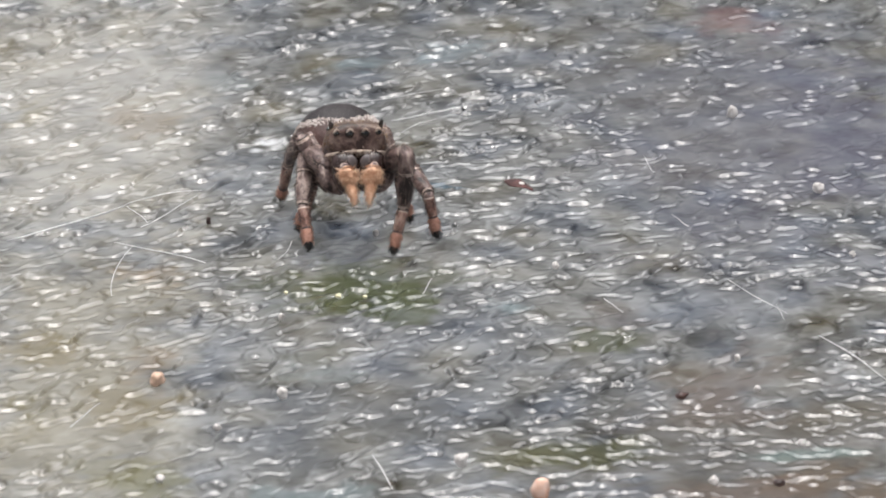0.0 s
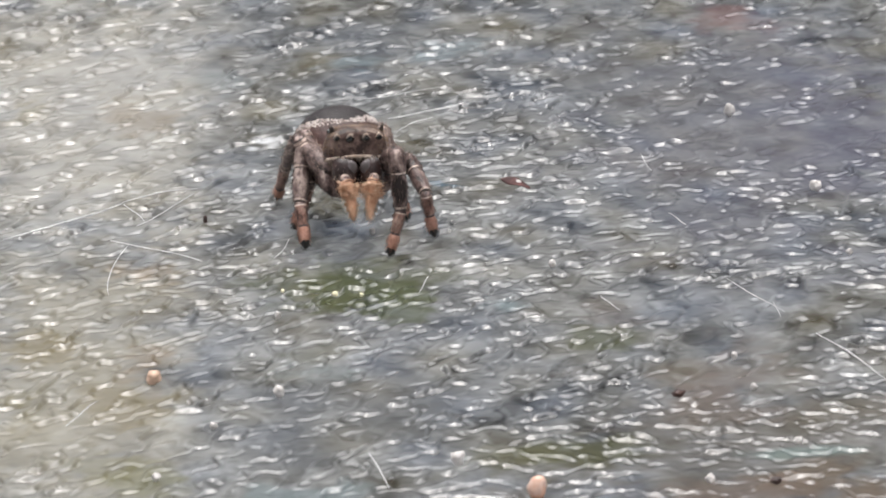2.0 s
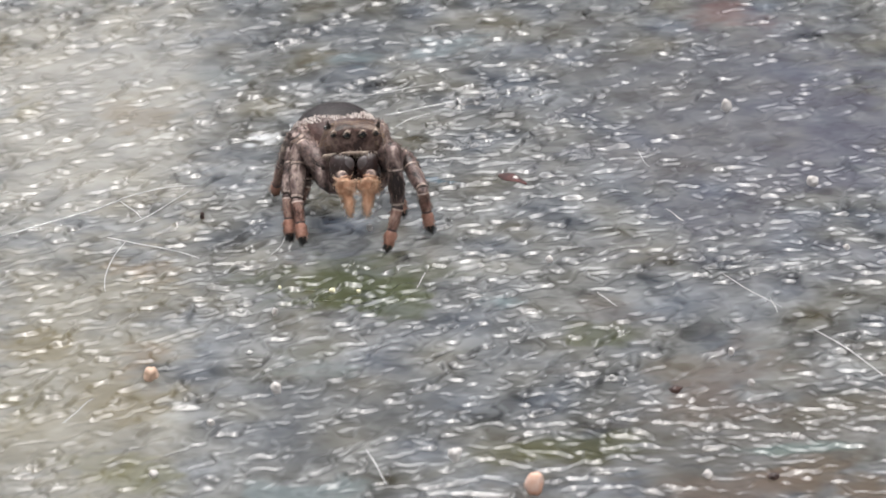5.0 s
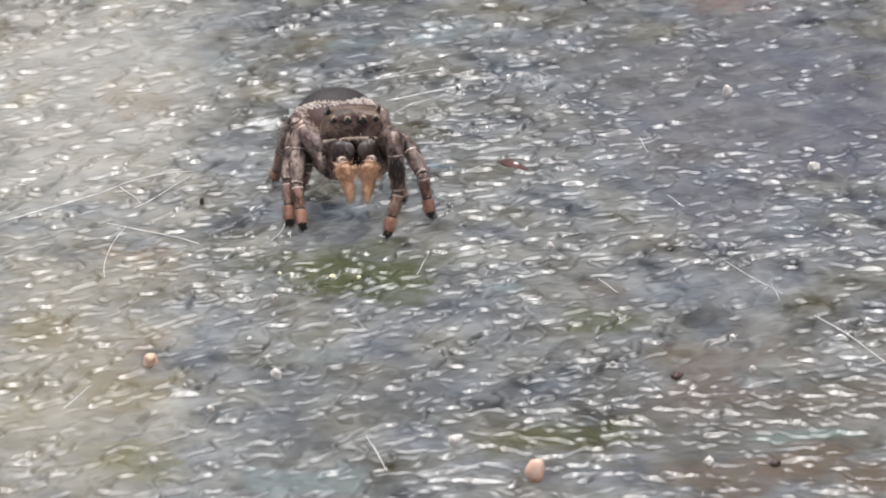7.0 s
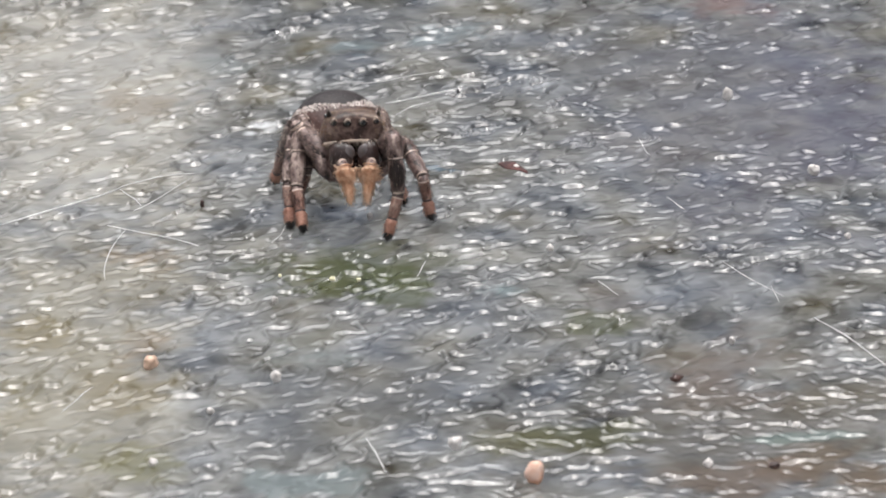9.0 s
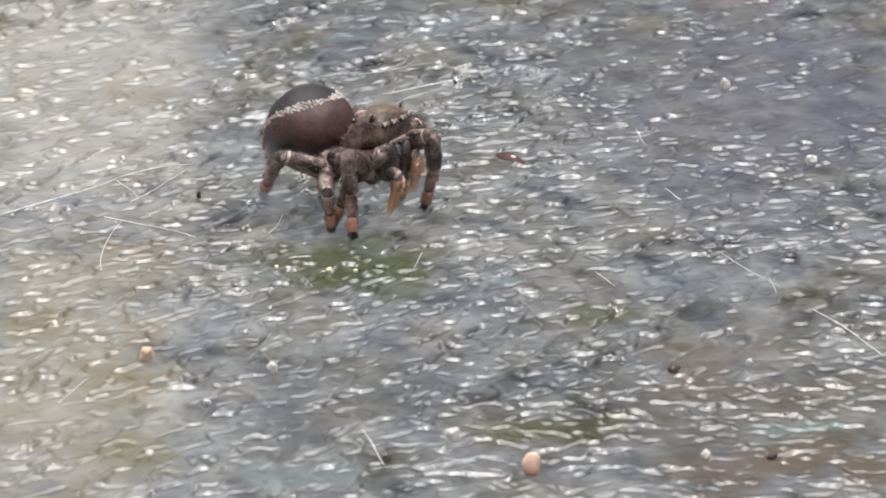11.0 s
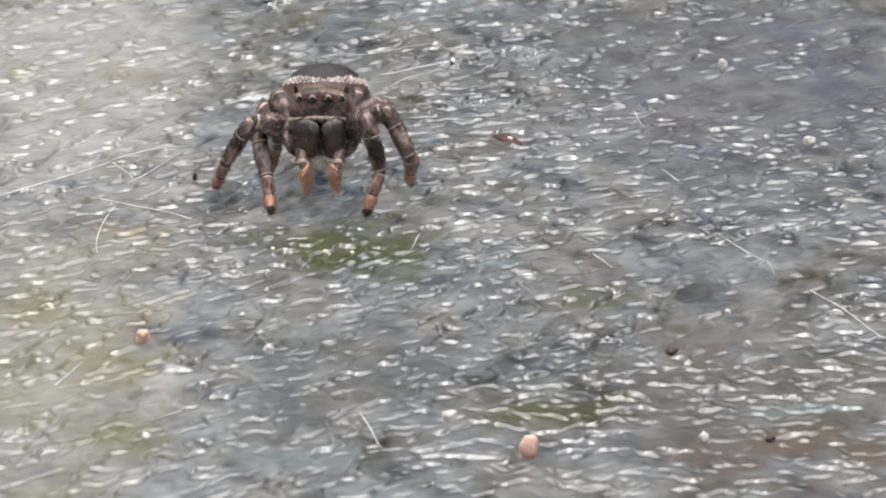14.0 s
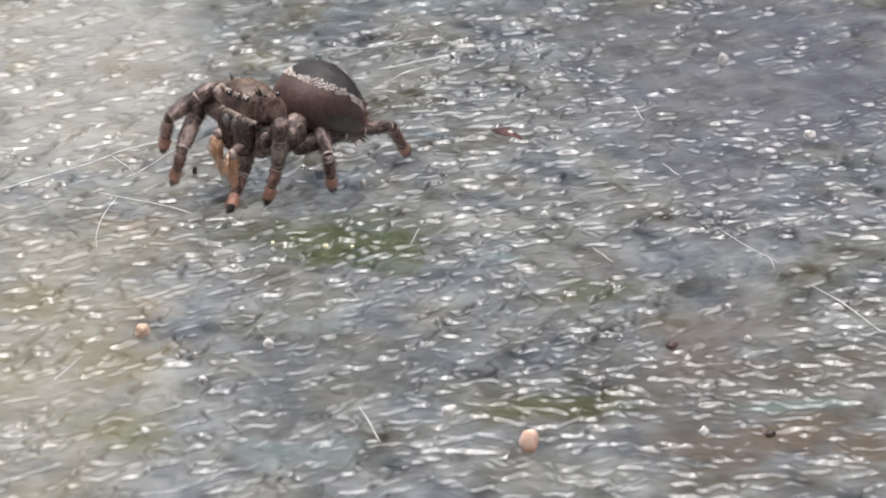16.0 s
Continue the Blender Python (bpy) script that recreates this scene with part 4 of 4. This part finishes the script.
def motions():
    times = sorted([i / 10 for i in range(161)] + [15.93, 15.97])
    moving = [t for t in times if t <= 0.6 or 3.1 <= t <= 3.9 or 9.5 <= t <= 10.6 or t >= 13.0 or abs(t - round(t)) < 0.01]
    walk(spider, [(t, body_at(t)) for t in moving])
    rows = []
    for t in moving:
        (yaw, pitch, back, raised), *_ = between(TAIL, t)
        rows.append((t, pose(0, (-0.60 - back) * MM, (2.52 + raised) * MM, pitch, 0, yaw)))
    walk(abdomen, rows)
    for s, palp in PALPS.items():
        rows, arms = [], []
        for t in moving:
            (droop, spread, drop, twist, both), *_ = between(PALP, t)
            raised = 0.008 * abs(both) if s * both < 0 else 0.0  # the far palp is held higher
            turn = pose(-s * 0.1 * MM, 0.66 * MM, 0, 0, 0, s * twist + both) @ pose(s * 0.1 * MM, -0.66 * MM, 0)
            rows.append((t, pose(s * (0.62 + 0.0024 * max(twist, abs(both))) * MM, 0.85 * MM, (2.22 - drop + raised) * MM, droop, s * spread, s * 14) @ turn))
            arms.append((t, bone(rows[-1][1] @ S(-s * 0.06, 0.6, 0.0), S(s * 0.66, 0.62, 1.98), Vector((0, 0, 1)))))
        walk(PALP_ARMS[s], arms)
        walk(palp, rows)
    for k, limbs in LEG_PARTS.items():
        three = [leg_at(k, t) for t in moving]
        walk(limbs[0], [(t, m[0]) for t, m in zip(moving, three)])
        walk(limbs[1], [(t, m[0].inverted() @ m[1]) for t, m in zip(moving, three)])
        walk(limbs[2], [(t, m[0].inverted() @ m[2]) for t, m in zip(moving, three)])


# ---------------------------------------------------------------- grit and fibres on the sheet
M_SPECK_WHITE = material("white_speck", (0.60, 0.57, 0.55), 0.55, spots=(0.36, 0.34, 0.32), scale=5000)
M_GRIT_PALE = material("pinkish_grit", (0.58, 0.40, 0.30), 0.5, spots=(0.42, 0.29, 0.21), scale=5000)
M_GRIT_ORANGE = material("orange_grit", (0.56, 0.26, 0.15), 0.5, spots=(0.62, 0.44, 0.36), scale=2600)
M_GRIT_DARK = material("dark_brown_grit", (0.06, 0.025, 0.018), 0.5, spots=(0.02, 0.01, 0.008), scale=5000)
M_GRIT_YELLOW = material("yellowish_grit", (0.80, 0.76, 0.55), 0.3, spots=(0.6, 0.55, 0.35), scale=5000)
M_HUSK = material("dark_red_husk", (0.12, 0.04, 0.036), 0.8, spots=(0.035, 0.013, 0.012), scale=3500)
M_FIBRE = material("pale_fibre", (0.64, 0.64, 0.63), 0.45, spots=(0.36, 0.36, 0.36), scale=3000)
grit_count = [0]


def grit(name, x, y, rx, rz, mat, label):
    """A small uneven grain lying on the sheet."""
    grit_count[0] += 1
    rnd = random.Random(grit_count[0])
    off = Vector((rnd.uniform(0, 9), rnd.uniform(0, 9), rnd.uniform(0, 9)))
    bm = bmesh.new()
    bmesh.ops.create_icosphere(bm, subdivisions=3, radius=1.0)
    for v in bm.verts:
        k = 1 + 0.42 * noise.noise(v.co * 1.2 + off) + 0.2 * noise.noise(v.co * 3.0 + off)
        v.co = Vector((v.co.x * rx * k, v.co.y * rx * 0.9 * k, v.co.z * rz * k)) * MM
    ob = new(name, mesh_of(bm, name, [mat]))
    ob.matrix_world = pose(x * MM, y * MM, (rz * 0.72 - 0.03) * MM, 0, 0, rnd.uniform(0, 180))
    return tagged(ob, label, "grain", group="grit on the sheet")


def white_grain_or_glint(x, y, rx, rz):
    grit("white_grain_or_glint", x, y, rx, rz, M_SPECK_WHITE, "small white speck on the sheet, a grain or a glint")


def pale_grain(x, y, rx, rz):
    grit("pink_grain", x, y, rx, rz, M_GRIT_PALE, "small pale pinkish grain of grit on the sheet")


def orange_grain(x, y, rx, rz):
    grit("orange_grain", x, y, rx, rz, M_GRIT_ORANGE, "orange and white grain of sand on the sheet")


def dark_grain(x, y, rx, rz):
    grit("dark_grain", x, y, rx, rz, M_GRIT_DARK, "tiny dark brown speck of dirt on the sheet")


def yellow_grain(x, y, rx, rz):
    grit("yellow_grain", x, y, rx, rz, M_GRIT_YELLOW, "tiny shiny yellowish grain on the green-stained sheet")


def husk_flake(x, y):
    """A thin curled husk with a pale fleck on it."""
    bm = bmesh.new()
    loft(bm, [((-0.52 + 1.04 * u, 0.0, 0.10 + 0.07 * math.sin(3 * u)), (0, 0.20 * math.sin(math.pi * (0.08 + 0.84 * u)), 0.05 * math.sin(6 * u)), (0, 0, 0.035), 0)
              for u in np.linspace(0, 1, 14)], seg=10)
    ob = new("husk_flake", mesh_of(bm, "husk_flake", [M_HUSK]))
    ob.matrix_world = pose(x * MM, y * MM, 0.06 * MM, 14, 6, -33)
    tagged(ob, "dark red dry husk flake with a pale fleck", "flake")
    bm = bmesh.new()
    ball(bm, (0.10, 0.03, 0.20), 0.08, 0, 1.3, 0.9, 0.5)
    part("pale_fleck", bm, [M_SPECK_WHITE], ob, "small white fleck")


def fibre(r, *pts):
    """A fine hair lying in a bow through three places on the sheet."""
    a, b, c = (Vector((*p, 0)) for p in pts)
    ctrl = b * 2 - (a + c) / 2
    rows, n = [], 14
    for i in range(n + 1):
        u = i / n
        p = a * (1 - u) ** 2 + ctrl * 2 * u * (1 - u) + c * u * u
        rows.append(p + Vector((0, 0, 0.012 + 0.02 * math.sin(7 * u + a.x))))
    bm = bmesh.new()
    rings = []
    for i, p in enumerate(rows):
        d = (rows[min(i + 1, n)] - rows[max(i - 1, 0)]).normalized()
        side = d.cross(Vector((0, 0, 1))).normalized()
        rr = r * (0.45 + 0.55 * math.sin(math.pi * (0.08 + 0.84 * i / n)))
        rings.append((p, side * rr, side.cross(d) * rr, 0))
    loft(bm, rings, seg=6)
    ob = new("fibre", mesh_of(bm, "fibre", [M_FIBRE]))
    tagged(ob, "thin pale fibre lying on the sheet", "fibre", group="fibres on the sheet")
    return ob


white_grain_or_glint(11.78, 7.29, 0.180, 0.184)
white_grain_or_glint(9.53, 14.98, 0.171, 0.245)
white_grain_or_glint(-4.63, -10.47, 0.158, 0.170)
white_grain_or_glint(0.33, -15.25, 0.190, 0.188)
orange_grain(2.44, -17.53, 0.240, 0.335)
pale_grain(-8.19, -9.44, 0.223, 0.205)
dark_grain(6.50, -10.43, 0.173, 0.110)
dark_grain(8.77, -16.64, 0.150, 0.089)
dark_grain(-7.48, 4.09, 0.070, 0.132)
yellow_grain(-3.28, -2.44, 0.095, 0.08)
yellow_grain(-4.84, -2.12, 0.06, 0.05)
yellow_grain(-2.49, -2.46, 0.065, 0.055)
# some of these small white specks stand in for glints off the ripples
white_grain_or_glint(-4.90, -4.31, 0.091, 0.124)
white_grain_or_glint(-6.34, -12.87, 0.100, 0.100)
white_grain_or_glint(-7.67, -16.47, 0.120, 0.113)
white_grain_or_glint(3.24, 0.18, 0.120, 0.110)
white_grain_or_glint(7.04, -16.55, 0.135, 0.121)
white_grain_or_glint(9.58, -13.87, 0.107, 0.099)
white_grain_or_glint(8.23, -7.58, 0.097, 0.121)
white_grain_or_glint(12.32, 1.29, 0.103, 0.093)
white_grain_or_glint(-2.25, 3.06, 0.105, 0.103)
white_grain_or_glint(8.63, -9.94, 0.111, 0.102)
husk_flake(2.23, 7.34)
fibre(0.03, (-13.60, 2.41), (-11.82, 3.97), (-10.20, 5.79))
fibre(0.015, (-10.20, 5.79), (-9.34, 6.67), (-7.88, 7.22))
fibre(0.018, (-10.29, 2.25), (-8.85, 1.49), (-7.38, 0.43))
fibre(0.015, (-9.57, 3.66), (-8.74, 5.15), (-7.98, 6.78))
fibre(0.014, (-10.14, 5.63), (-9.75, 4.98), (-9.38, 4.08))
fibre(0.032, (-1.91, 14.49), (-0.46, 15.29), (1.02, 16.41))
fibre(0.015, (-2.76, 16.65), (-1.43, 17.22), (-0.18, 18.05))
fibre(0.015, (-1.58, 13.21), (-1.02, 14.06), (-0.42, 14.67))
fibre(0.021, (10.74, -5.60), (11.56, -7.23), (12.39, -9.20))
fibre(0.015, (4.59, -2.51), (4.85, -3.18), (5.13, -3.70))
fibre(0.014, (9.68, -3.03), (9.75, -3.70), (9.81, -4.26))
fibre(0.018, (-2.05, -14.72), (-1.80, -15.70), (-1.49, -17.01))
fibre(0.014, (-10.37, -12.83), (-10.01, -11.76), (-9.68, -11.01))
fibre(0.015, (-0.52, -0.86), (-0.65, -1.60), (-0.78, -2.23))
fibre(0.014, (-10.00, -2.47), (-10.08, -0.52), (-9.71, 1.89))
fibre(0.013, (-5.20, 0.68), (-4.96, 1.49), (-4.82, 2.41))
fibre(0.013, (8.39, -1.00), (9.29, -2.70), (9.95, -3.88))
fibre(0.013, (6.99, 4.89), (7.31, 4.20), (7.46, 3.78))
fibre(0.013, (6.36, 10.74), (6.50, 9.70), (6.65, 9.02))

motions()
